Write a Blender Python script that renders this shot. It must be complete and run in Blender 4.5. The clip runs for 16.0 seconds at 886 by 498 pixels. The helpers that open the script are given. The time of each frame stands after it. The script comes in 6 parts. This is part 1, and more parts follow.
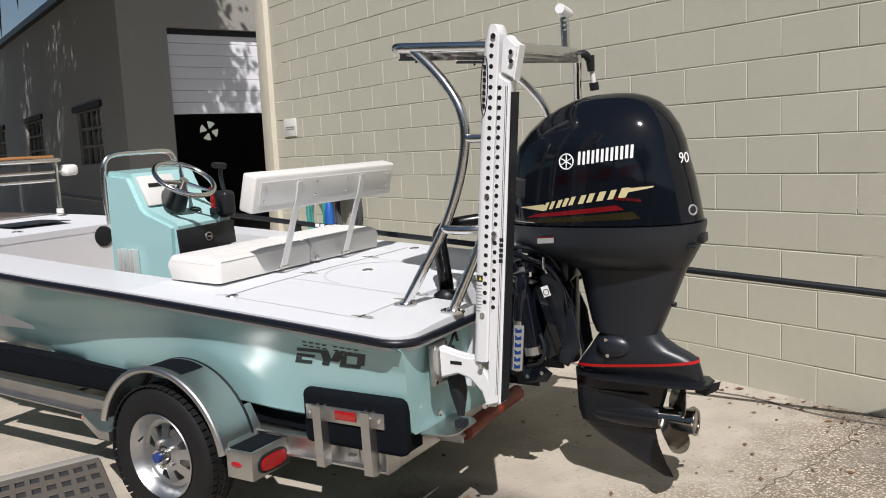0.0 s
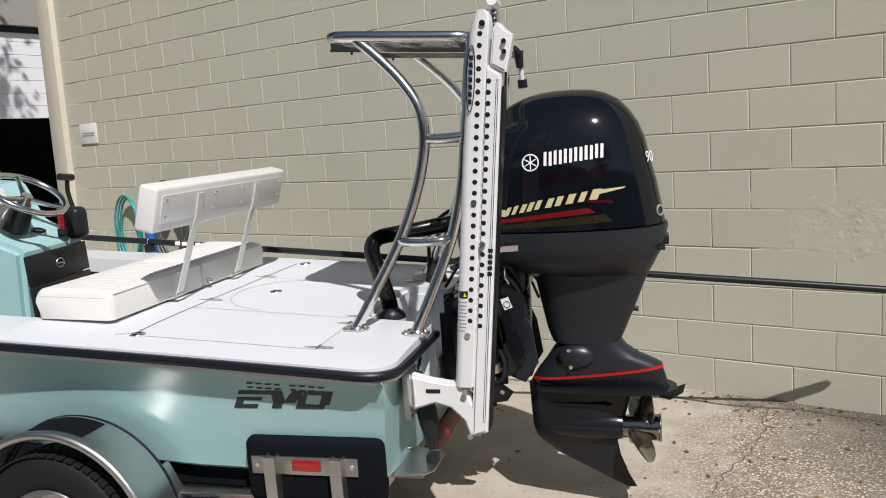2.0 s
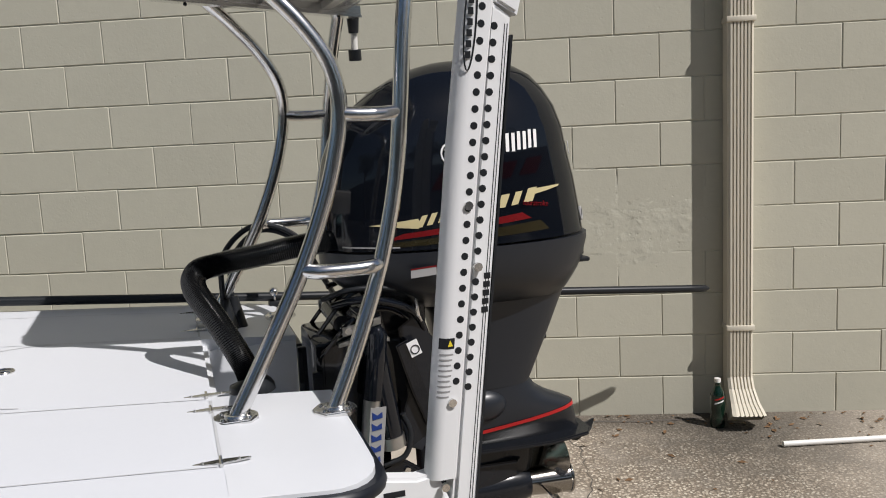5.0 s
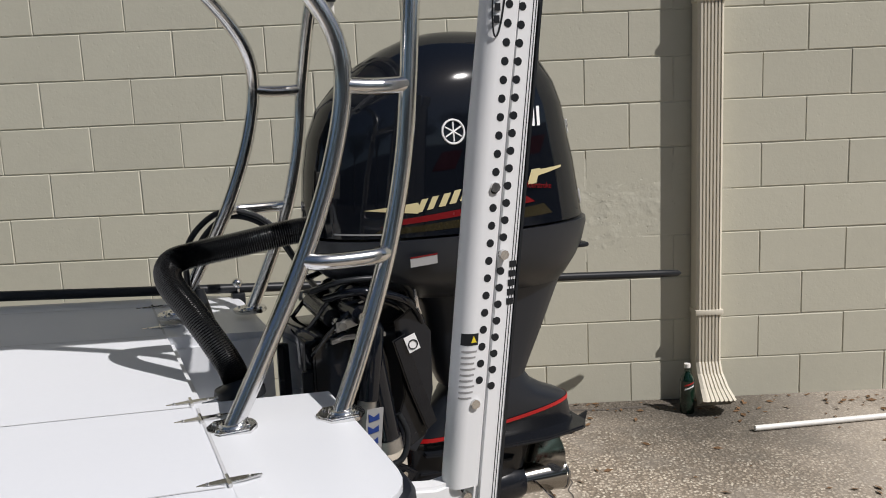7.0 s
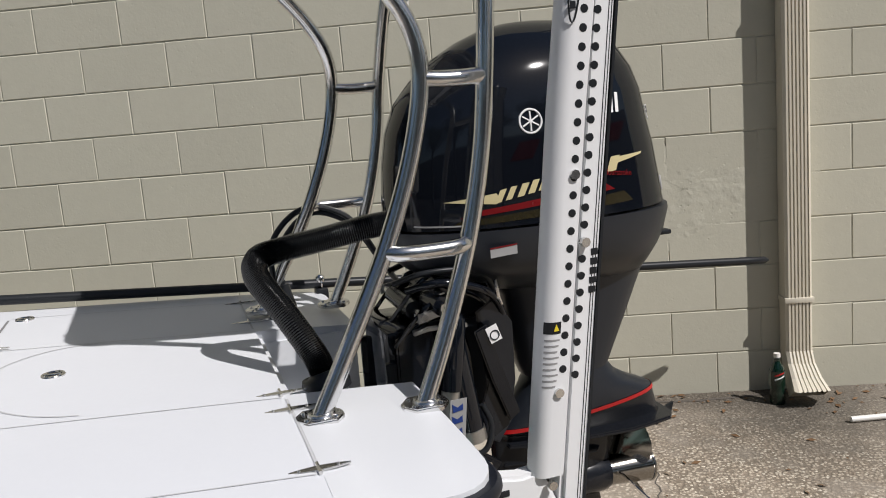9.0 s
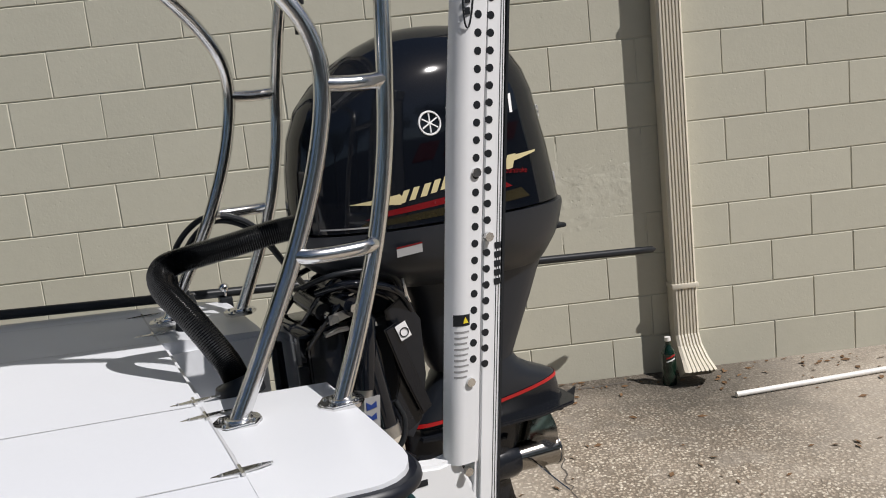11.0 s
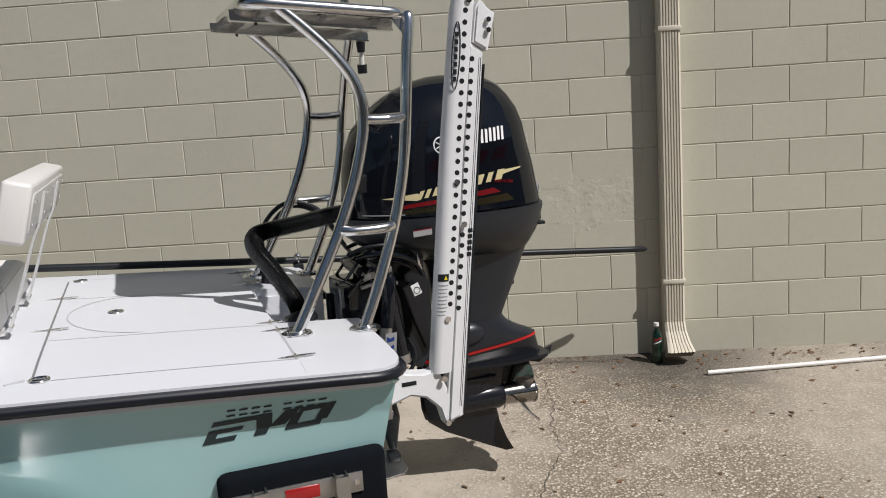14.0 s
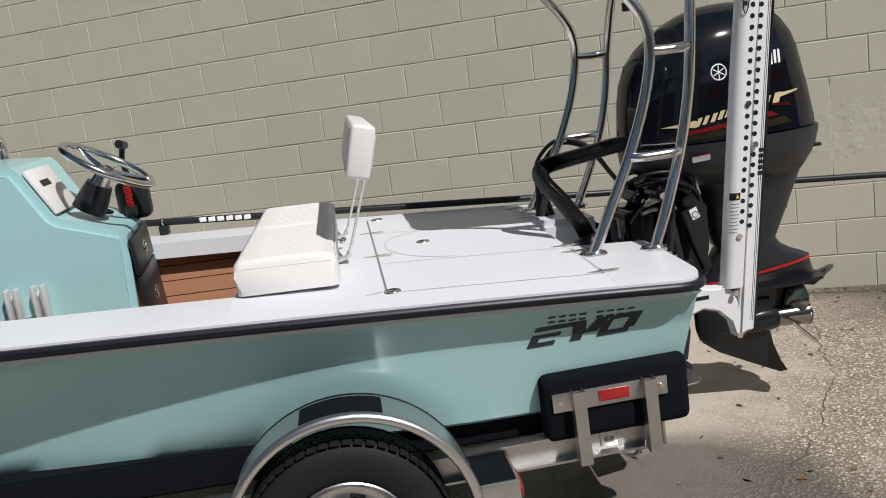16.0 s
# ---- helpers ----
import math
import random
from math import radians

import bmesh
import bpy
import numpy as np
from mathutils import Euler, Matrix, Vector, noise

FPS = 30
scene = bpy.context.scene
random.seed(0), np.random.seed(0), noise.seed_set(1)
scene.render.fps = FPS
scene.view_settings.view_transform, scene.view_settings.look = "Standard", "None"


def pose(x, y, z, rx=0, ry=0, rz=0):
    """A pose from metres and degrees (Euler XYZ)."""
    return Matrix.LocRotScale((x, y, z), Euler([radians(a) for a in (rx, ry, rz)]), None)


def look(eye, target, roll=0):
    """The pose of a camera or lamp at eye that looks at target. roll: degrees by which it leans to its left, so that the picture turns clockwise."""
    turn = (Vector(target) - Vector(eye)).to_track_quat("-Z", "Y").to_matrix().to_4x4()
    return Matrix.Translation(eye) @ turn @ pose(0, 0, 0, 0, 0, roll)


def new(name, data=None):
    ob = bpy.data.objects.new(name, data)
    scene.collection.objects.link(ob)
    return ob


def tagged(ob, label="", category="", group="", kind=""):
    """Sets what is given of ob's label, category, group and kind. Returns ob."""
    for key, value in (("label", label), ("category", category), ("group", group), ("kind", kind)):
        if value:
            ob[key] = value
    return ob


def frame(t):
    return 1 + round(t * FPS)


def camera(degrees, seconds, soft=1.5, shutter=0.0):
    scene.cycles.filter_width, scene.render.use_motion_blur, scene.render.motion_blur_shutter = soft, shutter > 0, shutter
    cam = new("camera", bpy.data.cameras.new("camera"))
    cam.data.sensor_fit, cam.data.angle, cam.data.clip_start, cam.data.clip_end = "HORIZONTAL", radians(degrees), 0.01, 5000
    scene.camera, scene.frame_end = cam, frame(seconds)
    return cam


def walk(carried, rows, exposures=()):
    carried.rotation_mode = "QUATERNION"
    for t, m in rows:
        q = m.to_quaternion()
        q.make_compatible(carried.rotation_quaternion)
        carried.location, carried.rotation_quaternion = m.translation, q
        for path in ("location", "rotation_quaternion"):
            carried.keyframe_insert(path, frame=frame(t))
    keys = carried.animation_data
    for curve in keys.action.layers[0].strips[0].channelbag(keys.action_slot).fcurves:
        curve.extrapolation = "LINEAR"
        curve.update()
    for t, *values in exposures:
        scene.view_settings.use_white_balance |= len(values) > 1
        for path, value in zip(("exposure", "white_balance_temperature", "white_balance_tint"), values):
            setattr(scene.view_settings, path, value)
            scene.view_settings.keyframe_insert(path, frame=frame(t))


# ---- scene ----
cam = camera(56.3, 16.0, soft=1.0)
PATH = [
    (0, (1.678, -4.056, 1.442), (0.073, -2.887, 1.2), -2.8),
    (0.5, (1.597, -4.121, 1.456), (0.004, -2.936, 1.217), -2.8),
    (1, (1.442, -4.237, 1.443), (-0.065, -2.947, 1.186), -2.4),
    (1.5, (1.238, -4.279, 1.417), (-0.143, -2.86, 1.137), -2.8),
    (2, (0.916, -4.336, 1.465), (-0.292, -2.763, 1.206), -3.6),
    (2.5, (0.637, -4.522, 1.468), (-0.353, -2.808, 1.177), -3.5),
    (3, (0.379, -4.51, 1.444), (-0.45, -2.716, 1.136), -3.4),
    (3.5, (0.121, -4.409, 1.453), (-0.569, -2.55, 1.195), -2.9),
    (4, (-0.178, -4.323, 1.449), (-0.613, -2.389, 1.186), -2.6),
    (4.5, (-0.367, -4.156, 1.432), (-0.615, -2.192, 1.147), -2.8),
    (4.7, (-0.424, -4.055, 1.426), (-0.638, -2.086, 1.15), -2.8),
    (6.8, (-0.716, -3.794, 1.412), (-0.673, -1.819, 1.101), -2.2),
    (7, (-0.716, -3.795, 1.408), (-0.691, -1.82, 1.088), -2.5),
    (7.5, (-0.723, -3.77, 1.417), (-0.755, -1.798, 1.085), -2.7),
    (8, (-0.73, -3.789, 1.406), (-0.825, -1.817, 1.089), -3.1),
    (8.2, (-0.73, -3.797, 1.398), (-0.849, -1.826, 1.081), -3.4),
    (10.3, (-0.709, -3.808, 1.401), (-0.872, -1.842, 1.072), -5.4),
    (10.5, (-0.723, -3.818, 1.397), (-0.797, -1.848, 1.063), -5.9),
    (11, (-0.748, -3.86, 1.398), (-0.659, -1.89, 1.066), -6.1),
    (11.5, (-0.687, -3.946, 1.411), (-0.662, -1.97, 1.099), -4.8),
    (12, (-0.578, -4.07, 1.432), (-0.732, -2.098, 1.132), -5.0),
    (12.5, (-0.602, -4.261, 1.449), (-0.729, -2.287, 1.157), -5.7),
    (13, (-0.673, -4.423, 1.463), (-0.647, -2.449, 1.145), -5.4),
    (13.5, (-0.594, -4.617, 1.476), (-0.575, -2.64, 1.173), -4.4),
    (14, (-0.508, -4.77, 1.474), (-0.614, -2.799, 1.155), -3.7),
    (14.5, (-0.526, -4.925, 1.477), (-0.728, -2.96, 1.166), -4.6),
    (15, (-0.584, -5.084, 1.474), (-0.856, -3.129, 1.152), -5.5),
    (15.5, (-0.66, -5.153, 1.462), (-1.051, -3.228, 1.087), -6.7),
    (16, (-0.805, -5.076, 1.446), (-1.376, -3.197, 1.07), -8.0),
]
walk(cam, [(t, look(eye, target, roll)) for t, eye, target, roll in PATH], [(0, 0.14), (1.0, 0.14), (1.5, 0.15), (2.5, -0.01), (3.0, 0.03), (3.5, -0.02), (4.5, -0.04), (7, -0.05), (11, -0.01), (11.5, 0.0), (12.5, -0.03), (13.5, -0.10), (14.5, -0.08), (15.5, -0.09), (16, -0.05)])

# ---- light ----
SUN = Vector((0.72, -0.465, 1.0)).normalized()
world = bpy.data.worlds.new("world")
scene.world = world
world.use_nodes = True
wn, wl = world.node_tree.nodes, world.node_tree.links
sky = wn.new("ShaderNodeTexSky")
sky.sky_type, sky.sun_disc = "NISHITA", False
sky.sun_elevation, sky.sun_rotation = math.asin(SUN.z), math.atan2(SUN.x, SUN.y)
wl.new(sky.outputs[0], wn["Background"].inputs[0])
wn["Background"].inputs[1].default_value = 0.048
sun = new("sun", bpy.data.lights.new("sun", "SUN"))
sun.data.energy, sun.data.angle, sun.data.color = 4.7, radians(0.53), (1.0, 0.955, 0.935)
sun.matrix_world = Matrix.Translation((4, -3, 6)) @ SUN.to_track_quat("Z", "Y").to_matrix().to_4x4()
scene.view_settings.exposure = 0.0


# ---- materials ----
def material(name, colour, rough=0.5, metal=0.0, var=0.08, scale=6.0, bump=0.0, bscale=60.0, second=None, coat=0.0, spec=0.5,
             per_object=0.0, rough_patch=0.0, sheen=0.07):
    """Principled surface with two scales of variation and a fine relief."""
    m = bpy.data.materials.new(name)
    m.use_nodes = True
    n, l = m.node_tree.nodes, m.node_tree.links
    b = n["Principled BSDF"]
    b.inputs["Roughness"].default_value = rough
    b.inputs["Metallic"].default_value = metal
    b.inputs["Specular IOR Level"].default_value = spec
    b.inputs["Coat Weight"].default_value = coat
    b.inputs["Coat Roughness"].default_value = 0.06
    co = n.new("ShaderNodeTexCoord")
    big = n.new("ShaderNodeTexNoise")
    big.inputs["Scale"].default_value, big.inputs["Detail"].default_value = scale, 4.0
    fine = n.new("ShaderNodeTexNoise")
    fine.inputs["Scale"].default_value, fine.inputs["Detail"].default_value = scale * 14, 3.0
    l.new(co.outputs["Object"], big.inputs["Vector"])
    l.new(co.outputs["Object"], fine.inputs["Vector"])
    mix = n.new("ShaderNodeMix")
    mix.data_type = "RGBA"
    c2 = second if second else tuple(c * (1 - 2 * var) for c in colour)
    mix.inputs[6].default_value, mix.inputs[7].default_value = (*colour, 1), (*c2, 1)
    add = n.new("ShaderNodeMath")
    add.operation = "MULTIPLY_ADD"
    add.inputs[1].default_value, add.inputs[2].default_value = 0.6, -0.05
    l.new(big.outputs["Fac"], add.inputs[0])
    add2 = n.new("ShaderNodeMath")
    add2.operation = "MULTIPLY_ADD"
    add2.inputs[1].default_value = 0.4
    l.new(fine.outputs["Fac"], add2.inputs[0])
    l.new(add.outputs[0], add2.inputs[2])
    l.new(add2.outputs[0], mix.inputs["Factor"])
    out = mix.outputs[2]
    if per_object:
        oi = n.new("ShaderNodeObjectInfo")
        hs = n.new("ShaderNodeHueSaturation")
        mr = n.new("ShaderNodeMapRange")
        mr.inputs["To Min"].default_value, mr.inputs["To Max"].default_value = 1 - per_object, 1 + per_object
        l.new(oi.outputs["Random"], mr.inputs["Value"])
        l.new(mr.outputs[0], hs.inputs["Value"])
        l.new(out, hs.inputs["Color"])
        out = hs.outputs[0]
    l.new(out, b.inputs["Base Color"])
    rr = n.new("ShaderNodeMapRange")
    rr.inputs["To Min"].default_value, rr.inputs["To Max"].default_value = max(rough - sheen, 0.02), min(rough + sheen, 1)
    l.new(fine.outputs["Fac"], rr.inputs["Value"])
    l.new(rr.outputs[0], b.inputs["Roughness"])
    if bump:
        bn = n.new("ShaderNodeTexNoise")
        bn.inputs["Scale"].default_value, bn.inputs["Detail"].default_value = bscale, 5.0
        l.new(co.outputs["Object"], bn.inputs["Vector"])
        bp = n.new("ShaderNodeBump")
        bp.inputs["Strength"].default_value, bp.inputs["Distance"].default_value = 1.0, bump
        height = bn.outputs["Fac"]
        if rough_patch:
            # slow unevenness under the grain, and scattered pits
            slow = n.new("ShaderNodeTexNoise")
            slow.inputs["Scale"].default_value, slow.inputs["Detail"].default_value = 7.0, 3.0
            pits = n.new("ShaderNodeTexVoronoi")
            pits.inputs["Scale"].default_value = 26.0
            geo = n.new("ShaderNodeNewGeometry")
            for x in (slow, pits, bn, big, fine):
                l.new(geo.outputs["Position"], x.inputs["Vector"])
            pm = n.new("ShaderNodeMapRange")
            pm.inputs["From Min"].default_value, pm.inputs["From Max"].default_value = 0.05, 0.16
            l.new(pits.outputs["Distance"], pm.inputs["Value"])
            a1 = n.new("ShaderNodeMath")
            a1.operation = "MULTIPLY_ADD"
            a1.inputs[1].default_value = rough_patch
            l.new(slow.outputs["Fac"], a1.inputs[0])
            l.new(height, a1.inputs[2])
            a2 = n.new("ShaderNodeMath")
            a2.operation = "MULTIPLY_ADD"
            a2.inputs[1].default_value = 0.5
            l.new(pm.outputs[0], a2.inputs[0])
            l.new(a1.outputs[0], a2.inputs[2])
            height = a2.outputs[0]
        l.new(height, bp.inputs["Height"])
        l.new(bp.outputs[0], b.inputs["Normal"])
    return m


TAN = (0.545, 0.53, 0.435)
M_block = material("painted_block", TAN, 0.75, var=0.09, scale=1.6, bump=0.0006, bscale=70, per_object=0.03, rough_patch=1.3, spec=0.12)
M_joint = material("painted_joint", (0.545, 0.53, 0.44), 0.8, var=0.08, scale=5.0, bump=0.002, bscale=70, spec=0.12)
M_spout = material("painted_metal", (0.64, 0.595, 0.49), 0.5, var=0.08, scale=6.0)
M_green = material("seafoam_gelcoat", (0.345, 0.56, 0.57), 0.25, var=0.02, scale=2.0, coat=0.2, sheen=0.02)
M_white = material("white_gelcoat", (0.645, 0.665, 0.695), 0.34, var=0.012, scale=3.0, coat=0.08, sheen=0.015)
M_nonskid = material("nonskid_deck", (0.625, 0.645, 0.68), 0.62, var=0.015, scale=5.0, bump=0.00015, bscale=500)
M_rub = material("black_rubber", (0.006, 0.008, 0.014), 0.4, var=0.1, scale=8.0, spec=0.35)
M_black = material("black_plastic", (0.015, 0.017, 0.020), 0.38, var=0.1, scale=8.0, spec=0.3)
M_gloss = material("gloss_black_paint", (0.0045, 0.0058, 0.009), 0.12, var=0.05, scale=4.0, coat=0.9, spec=0.0)
M_jet = material("jet_black_paint", (0.011, 0.0125, 0.016), 0.2, var=0.1, scale=6.0, spec=0.4)
M_grey = material("dark_grey_paint", (0.0125, 0.0155, 0.0215), 0.36, var=0.06, scale=5.0, spec=0.5, sheen=0.03)
M_alu = material("polished_aluminium", (0.76, 0.755, 0.745), 0.19, metal=1.0, var=0.03, scale=9.0, sheen=0.03)
M_mill = material("mill_aluminium", (0.62, 0.615, 0.60), 0.38, metal=1.0, var=0.2, scale=14.0, bump=0.0003, bscale=200)
M_steel = material("polished_steel", (0.72, 0.71, 0.69), 0.15, metal=1.0, var=0.05, scale=10.0)
M_prop = material("propeller_steel", (0.40, 0.38, 0.35), 0.14, metal=1.0, var=0.15, scale=12.0)
M_vinyl = material("white_vinyl", (0.70, 0.69, 0.67), 0.42, var=0.02, scale=6.0, bump=0.0004, bscale=300)
M_pp = material("white_anodised", (0.74, 0.75, 0.76), 0.34, var=0.02, scale=6.0)
M_tyre = material("tyre_rubber", (0.009, 0.009, 0.0095), 0.7, var=0.15, scale=20.0, bump=0.0005, bscale=250, spec=0.3)
M_satin = material("satin_aluminium", (0.70, 0.70, 0.69), 0.45, metal=0.5, var=0.05, scale=10.0)
M_fender = material("brushed_aluminium", (0.60, 0.60, 0.59), 0.36, metal=1.0, var=0.08, scale=9.0)
M_galv = material("galvanised_steel", (0.58, 0.59, 0.60), 0.36, metal=1.0, var=0.2, scale=26.0)
M_red = material("red_lens", (0.34, 0.008, 0.010), 0.15, var=0.1, scale=30.0, coat=0.6)
M_amber = material("amber_lens", (0.7, 0.13, 0.01), 0.15, var=0.1, scale=30.0, coat=0.6)
M_orange = material("orange_roller", (0.20, 0.022, 0.010), 0.45, var=0.12, scale=14.0)
M_teak = material("brown_plank_mat", (0.31, 0.14, 0.068), 0.7, var=0.12, scale=9.0, bump=0.0005, bscale=120)
M_carpet = material("black_carpet", (0.006, 0.008, 0.011), 0.95, var=0.2, scale=40.0, bump=0.0012, bscale=500, spec=0.1)
M_decal = material("decal_black", (0.012, 0.025, 0.03), 0.35, var=0.05)
M_dwhite = material("decal_white", (0.8, 0.8, 0.8), 0.4, var=0.03)
M_gold = material("decal_gold", (0.55, 0.48, 0.27), 0.35, var=0.05)
M_dred = material("decal_red", (0.45, 0.01, 0.012), 0.35, var=0.08)
M_dgrey = material("decal_grey", (0.3, 0.3, 0.3), 0.5, var=0.05)
M_yellow = material("label_yellow", (0.75, 0.6, 0.03), 0.5, var=0.05)
M_blue = material("blue_plastic", (0.02, 0.11, 0.42), 0.45, var=0.08)
M_navy = material("navy_cap", (0.012, 0.04, 0.20), 0.35, var=0.1)
M_teal = material("teal_hose", (0.02, 0.28, 0.27), 0.45, var=0.1)
M_hose = material("grey_hose", (0.07, 0.075, 0.08), 0.5, var=0.15, scale=12.0)
M_pvc = material("white_pipe", (0.78, 0.77, 0.73), 0.35, var=0.03)
M_bottle = material("green_bottle", (0.003, 0.018, 0.010), 0.1, var=0.1, coat=0.5)
M_wood = material("orange_wood", (0.52, 0.24, 0.09), 0.5, var=0.12, scale=7.0)
M_door = material("white_door", (0.74, 0.75, 0.78), 0.45, var=0.04, scale=2.0)
M_dark = material("near_black", (0.03, 0.03, 0.032), 0.8, var=0.1)
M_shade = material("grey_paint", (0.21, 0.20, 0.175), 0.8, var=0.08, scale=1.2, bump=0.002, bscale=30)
M_render = material("tan_render", (0.31, 0.298, 0.27), 0.85, var=0.10, scale=0.9, bump=0.003, bscale=30)
M_glass = material("window_pane", (0.05, 0.06, 0.065), 0.08, var=0.1, scale=2.0)
M_iron = material("rusty_iron", (0.115, 0.10, 0.085), 0.85, metal=0.0, var=0.2, scale=30.0, bump=0.001, bscale=150)
M_bark = material("bark", (0.10, 0.085, 0.065), 0.9, var=0.2, scale=8.0, bump=0.008, bscale=14)
M_leaf = material("oak_leaf", (0.055, 0.09, 0.025), 0.6, var=0.2, scale=3.0)


def ground_material():
    m = bpy.data.materials.new("old_concrete")
    m.use_nodes = True
    n, l = m.node_tree.nodes, m.node_tree.links
    b = n["Principled BSDF"]
    b.inputs["Roughness"].default_value = 0.85
    co = n.new("ShaderNodeTexCoord")

    def tex(kind, scale, detail=4.0):
        t = n.new(kind)
        t.inputs["Scale"].default_value = scale
        if "Detail" in t.inputs:
            t.inputs["Detail"].default_value = detail
        l.new(co.outputs["Object"], t.inputs["Vector"])
        return t

    def ramp(src, a, b_):
        r = n.new("ShaderNodeMapRange")
        r.inputs["From Min"].default_value, r.inputs["From Max"].default_value = a, b_
        l.new(src, r.inputs["Value"])
        return r.outputs[0]

    def mixed(f, a, c):
        x = n.new("ShaderNodeMix")
        x.data_type = "RGBA"
        l.new(f, x.inputs["Factor"])
        for s, v in ((6, a), (7, c)):
            if isinstance(v, tuple):
                x.inputs[s].default_value = (*v, 1)
            else:
                l.new(v, x.inputs[s])
        return x.outputs[2]

    def mul(a, c):
        x = n.new("ShaderNodeMath")
        x.operation = "MULTIPLY"
        for i, v in enumerate((a, c)):
            if isinstance(v, float):
                x.inputs[i].default_value = v
            else:
                l.new(v, x.inputs[i])
        return x.outputs[0]

    blot, mid, fine = tex("ShaderNodeTexNoise", 0.9, 5), tex("ShaderNodeTexNoise", 5.0, 6), tex("ShaderNodeTexNoise", 45.0, 4)
    smooth = mixed(ramp(mid.outputs["Fac"], 0.3, 0.7), (0.46, 0.41, 0.345), (0.36, 0.32, 0.265))
    agg = n.new("ShaderNodeTexVoronoi")
    agg.inputs["Scale"].default_value = 78.0
    jit = n.new("ShaderNodeVectorMath")
    jit.operation = "MULTIPLY_ADD"
    jit.inputs[1].default_value = (0.012, 0.012, 0.012)
    grit = tex("ShaderNodeTexNoise", 120.0, 2)
    l.new(grit.outputs["Color"], jit.inputs[0])
    l.new(co.outputs["Object"], jit.inputs[2])
    l.new(jit.outputs[0], agg.inputs["Vector"])
    sep = n.new("ShaderNodeSeparateColor")
    l.new(agg.outputs["Color"], sep.inputs[0])
    stones = mixed(ramp(sep.outputs[0], 0.15, 0.95), (0.275, 0.222, 0.168), (0.57, 0.50, 0.40))
    stones = mixed(ramp(sep.outputs[1], 0.86, 0.9), stones, (0.68, 0.62, 0.51))
    stones = mixed(ramp(agg.outputs["Distance"], 0.36, 0.58), stones, (0.20, 0.166, 0.126))
    # worn, exposed aggregate lies between a long wandering crack and a smoother newer pour
    xyz = n.new("ShaderNodeSeparateXYZ")
    l.new(co.outputs["Object"], xyz.inputs[0])

    def plus(a, c):
        x = n.new("ShaderNodeMath")
        for i, v in enumerate((a, c)):
            if isinstance(v, float):
                x.inputs[i].default_value = v
            else:
                l.new(v, x.inputs[i])
        return x.outputs[0]
    split = plus(plus(mul(ramp(xyz.outputs[1], 0.0, -0.7), -0.16), mul(ramp(xyz.outputs[1], -1.1, -2.2), 0.44)), 0.47)
    wob = plus(mul(blot.outputs["Fac"], 0.5), mul(mid.outputs["Fac"], 0.35))
    worn = ramp(plus(plus(xyz.outputs[0], split), wob), 0.10, 0.55)
    worn = mul(worn, plus(mul(ramp(mid.outputs["Fac"], 0.25, 0.5), 0.6), 0.4))
    worn = mul(worn, plus(mul(ramp(plus(xyz.outputs[0], wob), 1.45, 1.0), 0.65), 0.35))
    base = mixed(worn, smooth, stones)
    # bare, smoother islands in the worn part
    isle = tex("ShaderNodeTexNoise", 2.3, 4)
    base = mixed(mul(mul(ramp(isle.outputs["Fac"], 0.52, 0.66), worn), 0.5), base, (0.40, 0.345, 0.275))
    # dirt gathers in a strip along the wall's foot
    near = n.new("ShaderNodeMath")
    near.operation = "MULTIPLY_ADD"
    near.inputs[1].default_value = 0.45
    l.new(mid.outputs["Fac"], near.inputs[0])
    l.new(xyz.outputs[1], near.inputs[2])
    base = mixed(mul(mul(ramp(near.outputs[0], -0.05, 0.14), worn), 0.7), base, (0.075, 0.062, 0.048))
    # damp, dark stain below the downspout
    dx = n.new("ShaderNodeVectorMath")
    dx.operation = "DISTANCE"
    dx.inputs[1].default_value = (0.50, -0.25, 0.0)
    l.new(co.outputs["Object"], dx.inputs[0])
    wd = n.new("ShaderNodeMath")
    wd.operation = "MULTIPLY_ADD"
    wd.inputs[1].default_value = 0.9
    l.new(mid.outputs["Fac"], wd.inputs[0])
    l.new(dx.outputs["Value"], wd.inputs[2])
    damp = mul(ramp(wd.outputs[0], 1.2, 0.6), 0.75)
    base = mixed(damp, base, (0.05, 0.045, 0.036))
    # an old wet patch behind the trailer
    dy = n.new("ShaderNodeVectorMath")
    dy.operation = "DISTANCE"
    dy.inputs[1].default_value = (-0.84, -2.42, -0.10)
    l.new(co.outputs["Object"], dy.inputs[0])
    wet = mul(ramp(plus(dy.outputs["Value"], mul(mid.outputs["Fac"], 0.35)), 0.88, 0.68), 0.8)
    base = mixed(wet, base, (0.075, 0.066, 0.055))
    crack = n.new("ShaderNodeTexVoronoi")
    crack.feature = "DISTANCE_TO_EDGE"
    crack.inputs["Scale"].default_value = 0.85
    wv = n.new("ShaderNodeVectorMath")
    wv.operation = "MULTIPLY_ADD"
    wv.inputs[1].default_value = (0.25, 0.25, 0.25)
    l.new(mid.outputs["Color"], wv.inputs[0])
    l.new(co.outputs["Object"], wv.inputs[2])
    l.new(wv.outputs[0], crack.inputs["Vector"])
    line = ramp(crack.outputs["Distance"], 0.006, 0.0015)
    line = mul(line, ramp(blot.outputs["Fac"], 0.5, 0.62))
    base = mixed(mul(line, 0.3), base, (0.07, 0.06, 0.045))
    spots = mul(ramp(fine.outputs["Fac"], 0.62, 0.7), 0.35)
    base = mixed(spots, base, (0.12, 0.10, 0.075))
    # unseen asphalt-dark ground added beyond the concrete apron to darken reflections and bounce
    far_dark = n.new("ShaderNodeMath")
    far_dark.operation = "MULTIPLY_ADD"
    far_dark.inputs[1].default_value = 0.3
